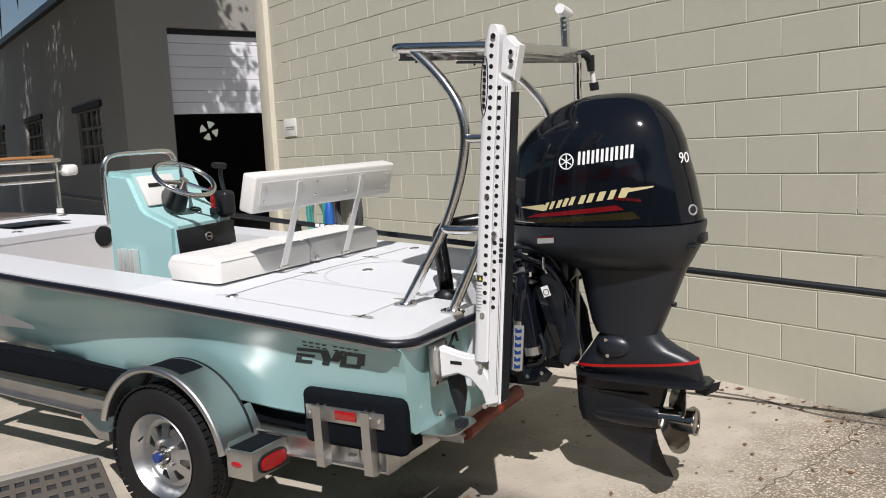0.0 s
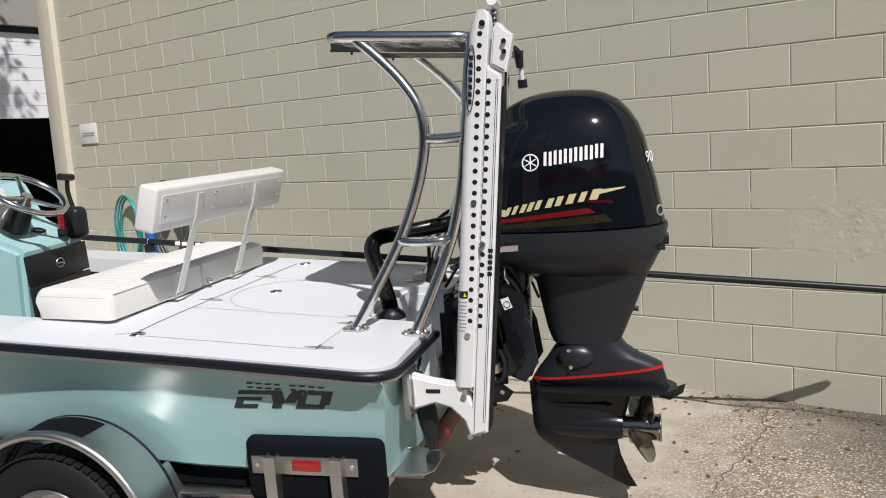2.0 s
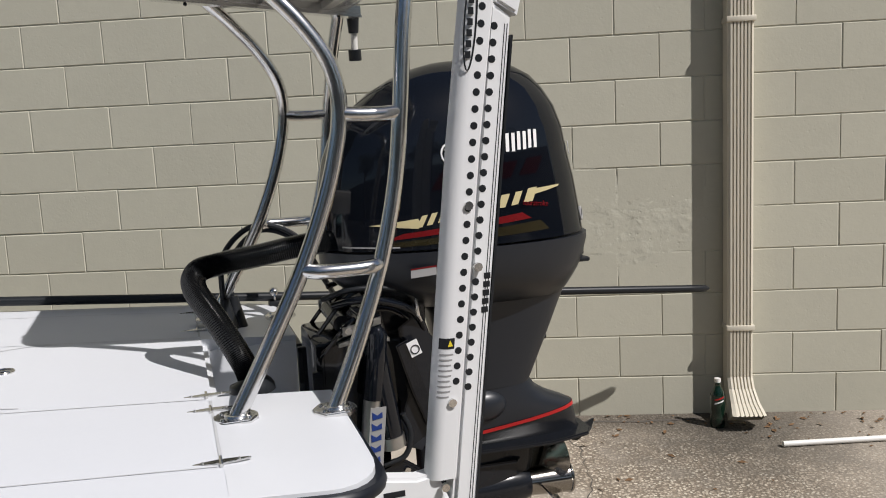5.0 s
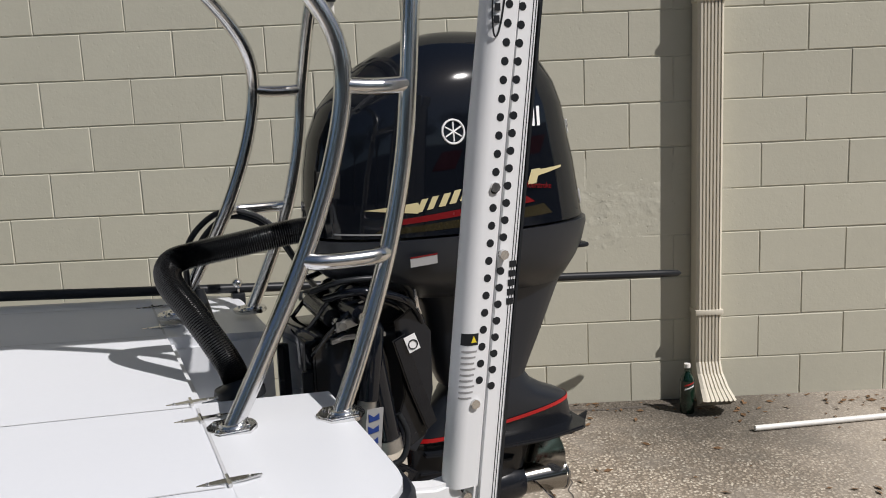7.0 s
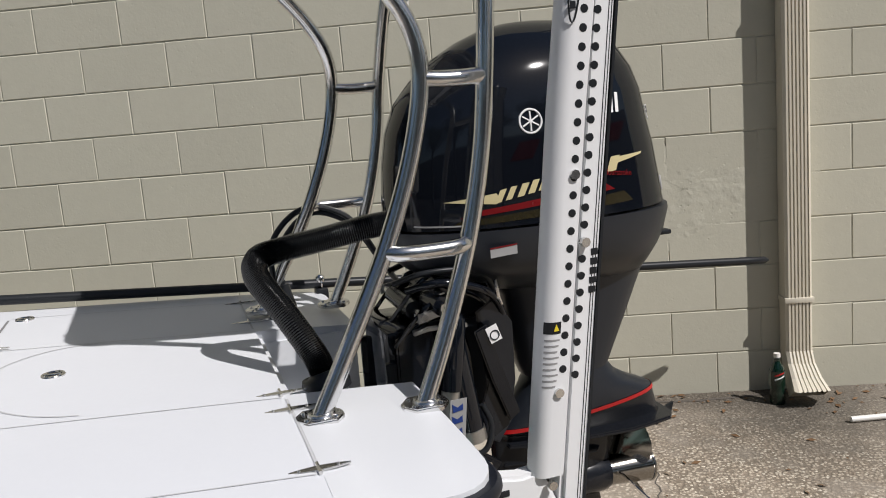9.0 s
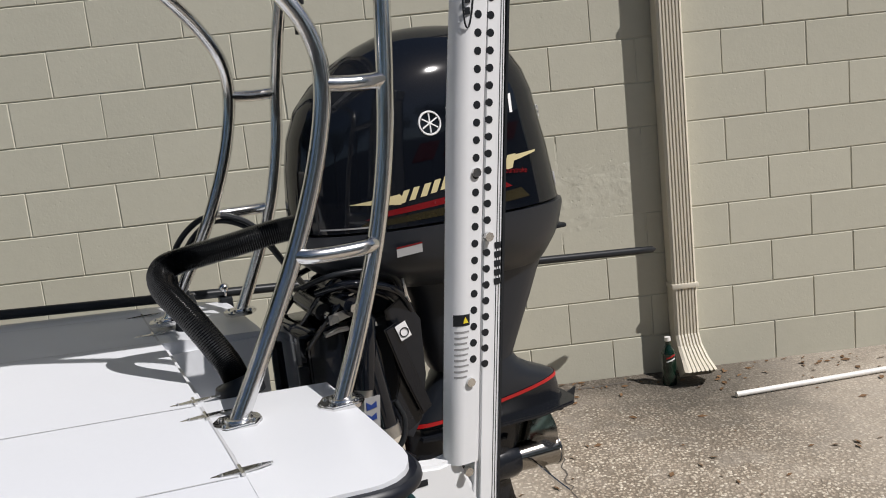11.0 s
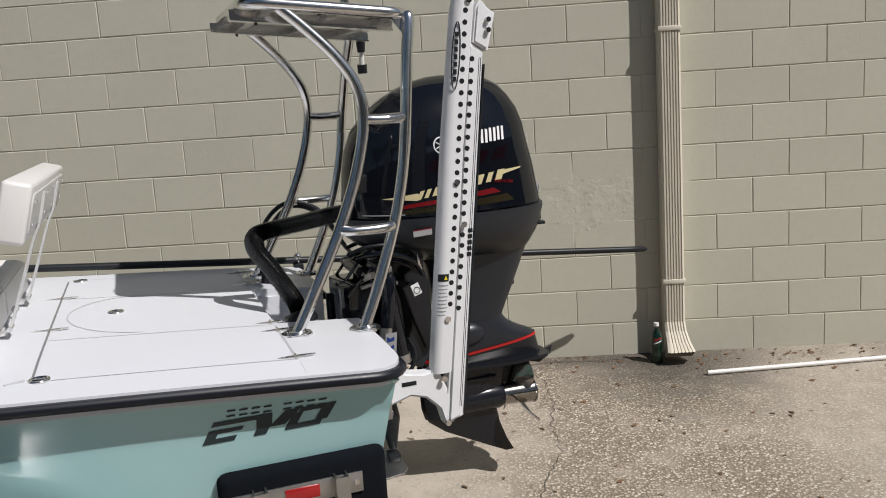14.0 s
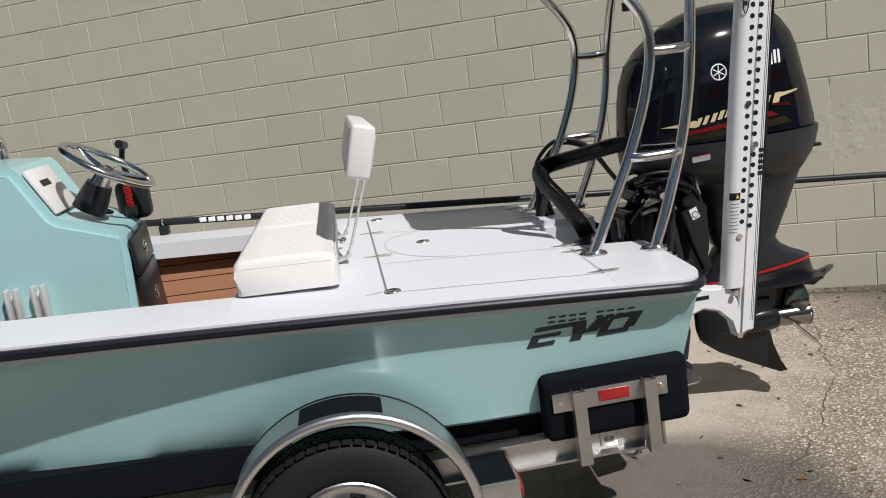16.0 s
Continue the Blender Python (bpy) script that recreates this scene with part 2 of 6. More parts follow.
    l.new(mid.outputs["Fac"], far_dark.inputs[0])
    l.new(xyz.outputs[1], far_dark.inputs[2])
    base = mixed(ramp(far_dark.outputs[0], -5.5, -5.7), base, mixed(ramp(fine.outputs["Fac"], 0.3, 0.7), (0.045, 0.045, 0.046), (0.08, 0.08, 0.08)))
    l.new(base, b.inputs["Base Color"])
    hgt = n.new("ShaderNodeMath")
    hgt.operation = "MULTIPLY_ADD"
    l.new(mul(agg.outputs["Distance"], worn), hgt.inputs[0])
    hgt.inputs[1].default_value = -1.2
    l.new(fine.outputs["Fac"], hgt.inputs[2])
    bp = n.new("ShaderNodeBump")
    bp.inputs["Distance"].default_value = 0.004
    l.new(hgt.outputs[0], bp.inputs["Height"])
    l.new(bp.outputs[0], b.inputs["Normal"])
    return m


M_ground = ground_material()


# ---- builders ----
LEVEL = pose(-0.9965, -1.6515, 0, 0, 0, 202.93)  # x: towards the bow, y: to port, z: up


def rolled(p, z, lean=1.6):
    """The boat's axes, leaning with the yard's slope round a line at (p, z)."""
    return LEVEL @ Matrix.Translation((0, p, z)) @ Matrix.Rotation(radians(-lean), 4, "X") @ Matrix.Translation((0, -p, -z))


BOAT = rolled(0.6, 0.8, 0.8) @ Matrix.Translation((0, 0.002, 0.010))
BASE = {}


def thing(name, base, label, category, group="", m=BOAT):
    """An Empty at the thing's base; the parts are built in the boat's (or the world's) axes."""
    ob = new(name)
    ob.empty_display_size = 0.1
    ob.matrix_world = m @ Matrix.Translation(base)
    BASE[ob.name] = Vector(base)
    return tagged(ob, label, category, group)


def part(name, bm, mat, parent, label="", smooth=True):
    base = BASE[parent.name]
    bmesh.ops.translate(bm, verts=bm.verts, vec=-base)
    me = bpy.data.meshes.new(name)
    bm.to_mesh(me)
    bm.free()
    me.materials.append(mat)
    if smooth:
        me.shade_smooth()
        me.set_sharp_from_angle(angle=radians(38))
    ob = new(name, me)
    ob.parent = parent
    BASE[ob.name] = base
    return tagged(ob, label)


def single(name, bm, mat, label, category, kind="", group="", m=None, smooth=True):
    """A thing or a piece of the setting that is one mesh."""
    me = bpy.data.meshes.new(name)
    bm.to_mesh(me)
    bm.free()
    me.materials.append(mat)
    if smooth:
        me.shade_smooth()
        me.set_sharp_from_angle(angle=radians(38))
    ob = new(name, me)
    if m is not None:
        ob.matrix_world = m
    BASE[ob.name] = Vector((0, 0, 0))
    return tagged(ob, label, category, group, kind)


def box(lo, hi, bevel=0.0, seg=2, bm=None, m=None):
    bm = bm or bmesh.new()
    lo, hi = Vector(lo), Vector(hi)
    r = bmesh.ops.create_cube(bm, size=1.0, matrix=Matrix.Translation((lo + hi) / 2) @ Matrix.Diagonal((*(hi - lo), 1)))
    vs = r["verts"]
    if bevel:
        es = list({e for v in vs for e in v.link_edges})
        o = bmesh.ops.bevel(bm, geom=es, offset=bevel, segments=seg, profile=0.5, affect="EDGES")
        vs = list({v for f in o["faces"] for v in f.verts} | {v for v in vs if v.is_valid})
    if m is not None:
        bmesh.ops.transform(bm, matrix=m, verts=vs)
    return bm


def smooth_path(pts, n=8):
    """Catmull-Rom through the points."""
    p = [Vector(q) for q in pts]
    p = [2 * p[0] - p[1], *p, 2 * p[-1] - p[-2]]
    out = []
    for i in range(1, len(p) - 2):
        a, b, c, d = p[i - 1:i + 3]
        for k in range(n):
            t = k / n
            out.append(0.5 * (2 * b + (c - a) * t + (2 * a - 5 * b + 4 * c - d) * t * t + (3 * b - a - 3 * c + d) * t ** 3))
    out.append(p[-2])
    return out


def tube(pts, r, seg=12, bm=None, caps=True, closed=False, ribs=0.0):
    """Sweeps a circle along pts; r may be one radius or one per point."""
    bm = bm or bmesh.new()
    p = [Vector(q) for q in pts]
    n = len(p)
    rr = r if isinstance(r, (list, tuple)) else [r] * n
    side = None
    rings = []
    for i in range(n):
        if closed:
            d = p[(i + 1) % n] - p[i - 1]
        else:
            d = p[min(i + 1, n - 1)] - p[max(i - 1, 0)]
        d.normalize()
        if side is None:
            side = d.orthogonal().normalized()
        else:
            side = (side - d * side.dot(d)).normalized()
        up = d.cross(side)
        k = rr[i] * (1 + (ribs if i % 2 else 0))
        rings.append([bm.verts.new(p[i] + (side * math.cos(a) + up * math.sin(a)) * k)
                      for a in (2 * math.pi * j / seg for j in range(seg))])
    for i in range(n if closed else n - 1):
        a, b = rings[i], rings[(i + 1) % n]
        for j in range(seg):
            bm.faces.new((a[j], a[(j + 1) % seg], b[(j + 1) % seg], b[j]))
    if caps and not closed:
        bm.faces.new(rings[0][::-1])
        bm.faces.new(rings[-1])
    return bm


def rod(a, b, r, seg=12, bm=None, r2=None):
    return tube([a, b], [r, r2 if r2 is not None else r], seg, bm)


def loft(rings, bm=None, cap=True, closed=True):
    """Joins rings of equal length to a skin."""
    bm = bm or bmesh.new()
    vs = [[bm.verts.new(q) for q in ring] for ring in rings]
    n = len(vs[0])
    for a, b in zip(vs, vs[1:]):
        for j in range(n if closed else n - 1):
            bm.faces.new((a[j], a[(j + 1) % n], b[(j + 1) % n], b[j]))
    if cap and closed:
        bm.faces.new(vs[0][::-1])
        bm.faces.new(vs[-1])
    bmesh.ops.recalc_face_normals(bm, faces=bm.faces)
    return bm


def prism(poly, axis, a, b, bevel=0.0, bm=None):
    """A flat outline, extruded along an axis (0, 1, 2) from a to b."""
    own = bmesh.new()

    def at(u, v, w):
        q = [u, v]
        q.insert(axis, w)
        return Vector(q)
    loft([[at(u, v, a) for u, v in poly], [at(u, v, b) for u, v in poly]], own)
    if bevel:
        es = [e for e in own.edges if abs(e.verts[0].co[axis] - e.verts[1].co[axis]) < 1e-6]
        bmesh.ops.bevel(own, geom=es, offset=bevel, segments=2, affect="EDGES")
    if bm is None:
        return own
    me = bpy.data.meshes.new("t")
    own.to_mesh(me)
    own.free()
    bm.from_mesh(me)
    bpy.data.meshes.remove(me)
    return bm


def oval(f0, f1, w, z, n=36, e=2.6, tilt=0.0):
    """A super-ellipse in the plane from f0 (front) to f1 (rear), half as wide as w says."""
    c, a = (f0 + f1) / 2, abs(f0 - f1) / 2
    out = []
    for i in range(n):
        t = 2 * math.pi * i / n
        ct, st = math.cos(t), math.sin(t)
        x = c + a * math.copysign(abs(ct) ** (2 / e), ct)
        out.append(Vector((x, w * math.copysign(abs(st) ** (2 / e), st), z + tilt * (x - c))))
    return out


def dome(centre, r, seg=16, rings=8, bm=None, scale=(1, 1, 1)):
    bm = bm or bmesh.new()
    bmesh.ops.create_uvsphere(bm, u_segments=seg, v_segments=rings, radius=r,
                              matrix=Matrix.Translation(centre) @ Matrix.Diagonal((*scale, 1)))
    return bm


def torus(centre, R, r, normal=(0, 0, 1), seg=32, sub=10, bm=None):
    q = Vector((0, 0, 1)).rotation_difference(Vector(normal).normalized())
    return tube([Vector(centre) + q @ Vector((R * math.cos(a), R * math.sin(a), 0)) for a in (2 * math.pi * i / seg for i in range(seg))],
                r, sub, bm, closed=True)




# ---- ground and wall ----
def build_ground():
    xs = [-1500, -300, -60, -20, -10, -6, -3, 0, 3, 6, 10, 20, 60, 300, 1500]
    ys = [-1500, -300, -60, -20, -8, -4.2, -3, -2, -1, 0, 0.15, 3, 8, 20, 60, 300, 1500]
    bm = bmesh.new()
    g = [[bm.verts.new((x, y, 0.012 + 0.045 * max(min(y, 0), -4.2))) for x in xs] for y in ys]
    for a, b in zip(g, g[1:]):
        for i in range(len(xs) - 1):
            bm.faces.new((a[i], a[i + 1], b[i + 1], b[i]))
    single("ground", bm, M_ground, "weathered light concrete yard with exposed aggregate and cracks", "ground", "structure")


build_ground()
WALL_L, WALL_R, WALL_TOP = -6.95, 9.0, 5.08
bm = box((WALL_L, 0.006, -0.05), (WALL_R, 0.2, WALL_TOP))
wall = single("wall_north", bm, M_joint, "tan painted concrete block wall with shallow mortar joints", "wall", "structure", smooth=False)


def build_downspout():
    t = thing("downspout", (0.55, -0.04, 0.02), "tan painted corrugated metal downspout strapped to the wall", "downspout", m=Matrix())
    x0, x1, y0, y1 = 0.487, 0.604, -0.096, -0.004
    front = []
    n = 6
    for i in range(n):
        a = x0 + 0.012 + (x1 - x0 - 0.024) * i / n
        w = (x1 - x0 - 0.024) / n
        front += [(a, y0), (a + 0.55 * w, y0), (a + 0.62 * w, y0 + 0.009), (a + 0.93 * w, y0 + 0.009)]
    outline = [(x0, y1), (x0, y0 + 0.012)] + front + [(x1 - 0.012, y0), (x1, y0 + 0.012), (x1, y1)]
    rings = [[Vector((x, y, z)) for x, y in outline] for z in (5.0, 0.30, 0.22)]
    for z, dy, sx in ((0.16, -0.03, 1.02), (0.10, -0.095, 1.12), (0.055, -0.165, 1.3)):
        rings.append([Vector((0.5455 + (x - 0.5455) * sx, y + dy, z + (0.03 if y < -0.02 else -0.02) * (0.22 - z) / 0.17)) for x, y in outline])
    part("pipe", loft(rings, cap=False), M_spout, t, smooth=False)
    for z in (0.455, 1.86, 3.4):
        part("strap", box((x0 - 0.006, y0 - 0.006, z - 0.013), (x1 + 0.006, -0.001, z + 0.013), 0.004), M_spout, t)


build_downspout()
# dirt-filled gap in the concrete near the wall's foot
rng = np.random.default_rng(21)
edge = [(-3.2 + 0.08 * i, -0.16 + 0.02 * math.sin(i * 0.7) + rng.uniform(-0.008, 0.008) - 0.10 * max(0, -0.9 - (-3.2 + 0.08 * i))) for i in range(46)]
edge = [(x, min(y + 0.10 * max(0, x + 0.75), -0.03)) for x, y in edge]
single("ground_joint", loft([[Vector((x, y - 0.009, 0.0135 + 0.045 * y)), Vector((x, y + 0.009, 0.0145 + 0.045 * y))] for x, y in edge], cap=False, closed=False),
       M_iron, "dirt-filled crack in the concrete along the wall", "joint", "structure")


def build_crack():
    """A jagged crack that runs out from the wall's foot over the yard."""
    rng = np.random.default_rng(33)
    ys = np.linspace(-.12, -2.9, 90)
    xs = np.interp(-ys, [.0, .7, 1.15, 1.4, 1.8, 2.2, 2.9], [-.31, -.19, -.19, -.25, -.36, -.60, -.80])
    jag = np.cumsum(rng.normal(0, .012, 90))
    jag = jag - np.linspace(jag[0], jag[-1], 90)
    rows = []
    for x, y, j in zip(xs, ys, jag):
        w = .0007 + .0019 * abs(math.sin(y * 5.3)) + rng.uniform(0, .0010) + (.0016 if y < -1.85 else 0)
        rows.append([Vector((x + j - w, y, .0130 + .045 * y)), Vector((x + j + w, y, .0130 + .045 * y))])
    single("ground_crack", loft(rows, cap=False, closed=False), M_iron, "thin jagged crack across the worn concrete", "crack", "structure")


build_crack()


# ---- the building behind ----
def build_shed():
    X, Y = -11.0, -0.48
    w = 0.25
    front = single("wall_garage_front", box((X - w, Y, -0.3), (X, 0.24, 7.0)), M_render, "tan rendered garage front around a tall door opening", "wall", "structure", smooth=False)
    part("wall_panel", box((X - w, 0.24, 3.45), (X, 6.0, 7.0)), M_render, front, smooth=False)
    part("wall_panel", box((X - w, 4.3, -0.3), (X, 6.0, 3.45)), M_render, front, smooth=False)
    wins = [(-13.9, -12.35, 1.45, 2.36), (-18.6, -16.9, 1.5, 2.42), (-23.0, -21.4, 1.5, 2.42)]
    left = -30.0
    edges = sorted({left, X - w, *[v for q in wins for v in q[:2]]})
    side = single("wall_garage_side", box((edges[-2], Y, -0.3), (edges[-1], Y + 0.25, 4.28)), M_render, "tan rendered side wall with barred windows, dappled by tree shade", "wall", "structure", smooth=False)
    for a, b in zip(edges[:-2], edges[1:-1]):
        hole = [v for v in wins if v[0] <= a and b <= v[1]]
        spans = ((-0.3, hole[0][2]), (hole[0][3], 4.28)) if hole else ((-0.3, 4.28),)
        for z0, z1 in spans:
            part("wall_panel", box((a, Y, z0), (b, Y + 0.25, z1)), M_render, side, smooth=False)
    bm = box((left, Y - 0.12, 4.28), (X - w, 5.0, 4.40))
    single("roof_edge", bm, M_black, "dark metal roof edge along the side wall", "roof", "structure", smooth=False)
    for i, (a, b, c, d) in enumerate(wins):
        t = thing("window_%d" % (i + 1), (a, Y, c), "old barred steel window with small dark panes", "window", m=Matrix())
        tagged(t, kind="structure")
        part("pane", box((a, Y + 0.16, c), (b, Y + 0.17, d)), M_glass, t)
        for k in range(5):
            x = a + (b - a) * k / 4
            part("bar", box((x - 0.025, Y + 0.04, c), (x + 0.025, Y + 0.08, d)), M_shade, t)
        for k in range(4):
            z = c + (d - c) * k / 3
            part("rail", box((a, Y + 0.045, z - 0.022), (b, Y + 0.085, z + 0.022)), M_shade, t)
        part("lintel", box((a - 0.15, Y - 0.05, d), (b + 0.15, Y + 0.02, d + 0.1)), M_dark, t)
    # roll-up door, half open
    t = thing("door_1", (X - 0.18, 2.4, 2.0), "white sectional roll-up garage door standing half open", "garage door", m=Matrix())
    tagged(t, kind="structure")
    z = 2.154
    while z < 3.4:
        part("slat", box((X - 0.16, 0.24, z + 0.002), (X - 0.12, 4.3, min(z + 0.178, 3.44)), 0.004, 1), M_door, t)
        z += 0.18
    part("header", box((X - 0.2, 0.24, 3.36), (X - 0.10, 4.3, 3.45)), M_black, t)
    # room behind door: shade put into near-black colour; round fan opening in back wall
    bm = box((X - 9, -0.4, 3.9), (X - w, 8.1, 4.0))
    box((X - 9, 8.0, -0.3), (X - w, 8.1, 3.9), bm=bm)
    single("wall_garage_inside", bm, M_dark, "garage interior walls and ceiling with shade in their near-black colour", "wall", "structure", smooth=False)
    c, r, XB = Vector((X - 9, 4.2, 2.2)), 0.28, X - 9
    n = 32
    ring = [Vector((XB, c.y + r * math.cos(a), c.z + r * math.sin(a))) for a in (2 * math.pi * i / n for i in range(n))]
    outer = []
    for i in range(n):
        a = 2 * math.pi * i / n
        u, v = math.cos(a), math.sin(a)
        s = 3.6 / max(abs(u), abs(v))
        outer.append(Vector((XB, c.y + u * s, c.z + v * s)))
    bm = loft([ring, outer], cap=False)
    single("wall_garage_back", bm, M_dark, "garage back wall with a round fan opening, shade in its near-black colour", "wall", "structure", smooth=False)
    t = thing("exhaust_fan", c, "round wall exhaust fan with dark blades against daylight", "fan", m=Matrix())
    part("ring", torus(c, r, 0.03, (1, 0, 0)), M_dark, t)
    part("hub", rod(c + Vector((-0.05, 0, 0)), c + Vector((0.06, 0, 0)), 0.06), M_dark, t)
    for k in range(4):
        a = math.pi / 2 * k + 0.5
        q = Matrix.Translation(c) @ Matrix.Rotation(a, 4, "X")
        part("blade", prism([(0.03, -0.02), (0.31, -0.10), (0.31, 0.09), (0.03, 0.03)], 0, -0.01, 0.01, bm=None), M_dark, t).matrix_local = Matrix.Rotation(a, 4, "X")
    for o in t.children:
        if o.name.startswith("blade"):
            o.data.transform(Matrix.Translation(c))


build_shed()
bm = box((-7.19, -0.05, -0.1), (-6.95, 0.2, 5.1), 0.008)
single("trim_post", bm, M_spout, "tan painted corner post at the wall's end", "post", "structure")


# ---- the boat ----
def rail_top(f):
    g = min(f, 2.2)
    return 0.750 + 0.083 * g - 0.006 * g * g + 0.07 * (f - g)


def beam(f):
    return 0.86 if f < 2.8 else 0.86 * max(1 - ((f - 2.8) / 2.55) ** 2.3, 0.02)


def deck_top(f, p):
    b = beam(f)
    return rail_top(f) + 0.022 - (0.021 if p > 0 else 0.002) * (abs(p) / b) ** 5


def knuckle(f):
    return curve(f, [0, 0.8, 1.15, 1.5, 2.4, 3.5, 5.3], [0.115, 0.125, 0.135, 0.185, 0.30, 0.40, 0.40])


def curve(f, xs, ys):
    """Linear table, rounded over a third of a metre."""
    return float(np.mean(np.interp(np.linspace(f - .17, f + .17, 9), xs, ys)))


def hull_section(f):
    """Port half from the rail down to the keel."""
    b, z, d = beam(f), rail_top(f) - 0.035, knuckle(f)
    k = b - min(curve(f, [0, .9, 1.2, 1.58, 2.03, 2.4, 3.5], [.075, .075, .084, .122, .175, .225, .315]), b * 0.5)
    zc = 0.336 + 0.027 * f + 0.012 * max(f - 2.5, 0) ** 2
    zk = z - d
    low = max(k - float(np.interp(f, [0, .6, .9, 1.2, 1.7, 2.2], [.075, .06, .055, .075, .07, .048])), b * 0.3)
    q = [(b - 0.004, z), (b - 0.35 * (b - k) - 0.012, z - 0.18 * d), (k + 0.30 * (b - k), z - 0.55 * d), (k + 0.006, zk + 0.015), (k, zk), (k - 0.006, zk - 0.03),
         ((k + low) / 2, (zk + zc) / 2), (low, zc + 0.02), (low - 0.03, zc), (low * 0.5, zc - 0.035 - 0.01 * f), (0.0, zc - 0.06 - 0.012 * f)]
    return q


boat = thing("skiff", (1.0, 0, 0.3), "seafoam green skiff with white deck and black rub rail", "boat")


def build_hull():
    fs = [0.125, 0.17] + [0.25 + 0.09 * i for i in range(55)] + [5.2, 5.28]
    rings = []
    for f in fs:
        q = hull_section(f)
        ring = []
        for p, z in q:
            off = (0.06 if f < 0.2 else 0.0) * max(0.74 - z, 0) / 0.4
            ring.append(Vector((f + off, p, z)))
        rings.append(ring + [Vector((v.x, -v.y, v.z)) for v in ring[-2::-1]])
    bm = loft(rings, cap=False, closed=False)
    bm.verts.ensure_lookup_table()
    cap = bm.faces.new([v for v in bm.verts[:len(rings[0])]])
    # the transom is notched for the motor
    for co, no in (((0, .30, 0), (0, 1, 0)), ((0, -.30, 0), (0, 1, 0)), ((0, 0, .60), (0, 0, 1))):
        flat = [f for f in bm.faces if all(v.co.x < .2 for v in f.verts) and f.normal.length and abs(f.normal.x) > .9 or f is cap]
        bmesh.ops.bisect_plane(bm, geom=flat + list({e for f in flat for e in f.edges}) + list({v for f in flat for v in f.verts}), plane_co=co, plane_no=no)
        bm.normal_update()
        bm.faces.ensure_lookup_table()
        cap = bm.faces[-1]
    gone = [f for f in bm.faces if abs(f.normal.x) > .9 and abs(f.calc_center_median().y) < .29 and f.calc_center_median().z > .61 and f.calc_center_median().x < .25]
    bmesh.ops.delete(bm, geom=gone, context="FACES_ONLY")
    bmesh.ops.recalc_face_normals(bm, faces=bm.faces)
    part("hull", bm, M_green, boat, "glossy seafoam green hull with flared sides")


def outline_beam(f, inset):
    return beam(f) - inset


def build_deck():
    # aft deck with two stern arms beside the motor well
    def slab(fs, inner, outer, drop=0.05):
        rings = []
        for f in fs:
            a, b = inner(f), outer(f)
            n = 12
            row = [Vector((f, a + (b - a) * i / n, deck_top(f, a + (b - a) * i / n))) for i in range(n + 1)]
            rings.append(row + [Vector((f, b, rail_top(f) - drop)), Vector((f, a, rail_top(f) - drop))])
        return loft(rings)

    def stern(f):
        r = 0.11
        g = max(f - 0.098, 0.0)
        return 0.855 - (r - math.sqrt(max(r * r - max(r - g, 0) ** 2, 0)))
    fs = [0.098, 0.102, 0.112, 0.13, 0.155, 0.185, 0.21, 0.3, 0.388]
    for s in (1, -1):
        bm = slab(fs, lambda f: 0.30 * s, lambda f: stern(f) * s)
        part("stern_arm", bm, M_white, boat, "white gelcoat stern corner of the deck")
    bm = slab([0.388 + 0.1 * i for i in range(12)] + [1.56], lambda f: -0.855, lambda f: 0.855)
    part("aft_deck", bm, M_nonskid, boat, "white non-skid aft deck with hatches")
    # side decks
    fs = [1.56 + 0.15 * i for i in range(13)] + [3.46]
    for s in (1, -1):
        part("side_deck", slab(fs, lambda f: 0.60 * s, lambda f: (beam(f) - 0.005) * s), M_white, boat)
        def lip(z, k=0.055 if s > 0 else 0.125):
            return 0.60 + k * (z - 0.58) / 0.33
        rings = [[Vector((f, lip(0.90) * s, rail_top(f) - 0.02)), Vector((f, (lip(0.9) + 0.012) * s, rail_top(f) - 0.02)),
                  Vector((f, (lip(0.56) + 0.012) * s, 0.56)), Vector((f, lip(0.56) * s, 0.56))] for f in (1.56, 3.42)]
        liner = part("liner", loft(rings), M_white if s > 0 else M_black, boat, "cockpit side lining")
        z = 0.585
        while z < 0.79 and s < 0:
            q = [(f, (lip(z + dz) - 0.006) * s, z + dz + 0.03 * (f - 1.66)) for f, dz in ((1.57, 0.002), (3.39, 0.002), (3.39, 0.0635), (1.57, 0.0635))]
            bm = loft([[Vector(v) for v in q], [Vector((v[0], v[1] + 0.005 * s, v[2])) for v in q]])
            part("plank", bm, M_teak, liner, smooth=False)
            z += 0.066
    fs = [3.4, 3.6, 3.9, 4.2, 4.5, 4.8, 5.0, 5.15, 5.25]
    part("bow_deck", slab(fs, lambda f: -beam(f) + 0.005, lambda f: beam(f) - 0.005, drop=0.03), M_nonskid, boat, "white bow deck")
    part("bulkhead", prism([(-0.45, 0.56), (0.45, 0.56), (0.74, rail_top(3.4) - 0.02), (-0.74, rail_top(3.4) - 0.02)], 0, 3.40, 3.43), M_white, boat)
    part("bulkhead", prism([(-0.5, 0.56), (0.5, 0.56), (0.72, rail_top(1.56) - 0.02), (-0.72, rail_top(1.56) - 0.02)], 0, 1.53, 1.56), M_white, boat)
    # cockpit sole of brown planks
    floor = part("cockpit_floor", box((1.52, -0.50, 0.55), (3.44, 0.50, 0.572)), M_black, boat)
    p = -0.48
    while p < 0.44:
        part("plank", box((1.57, p + 0.002, 0.574), (3.39, p + 0.094, 0.582), 0.002, 1), M_teak, floor)
        p += 0.096
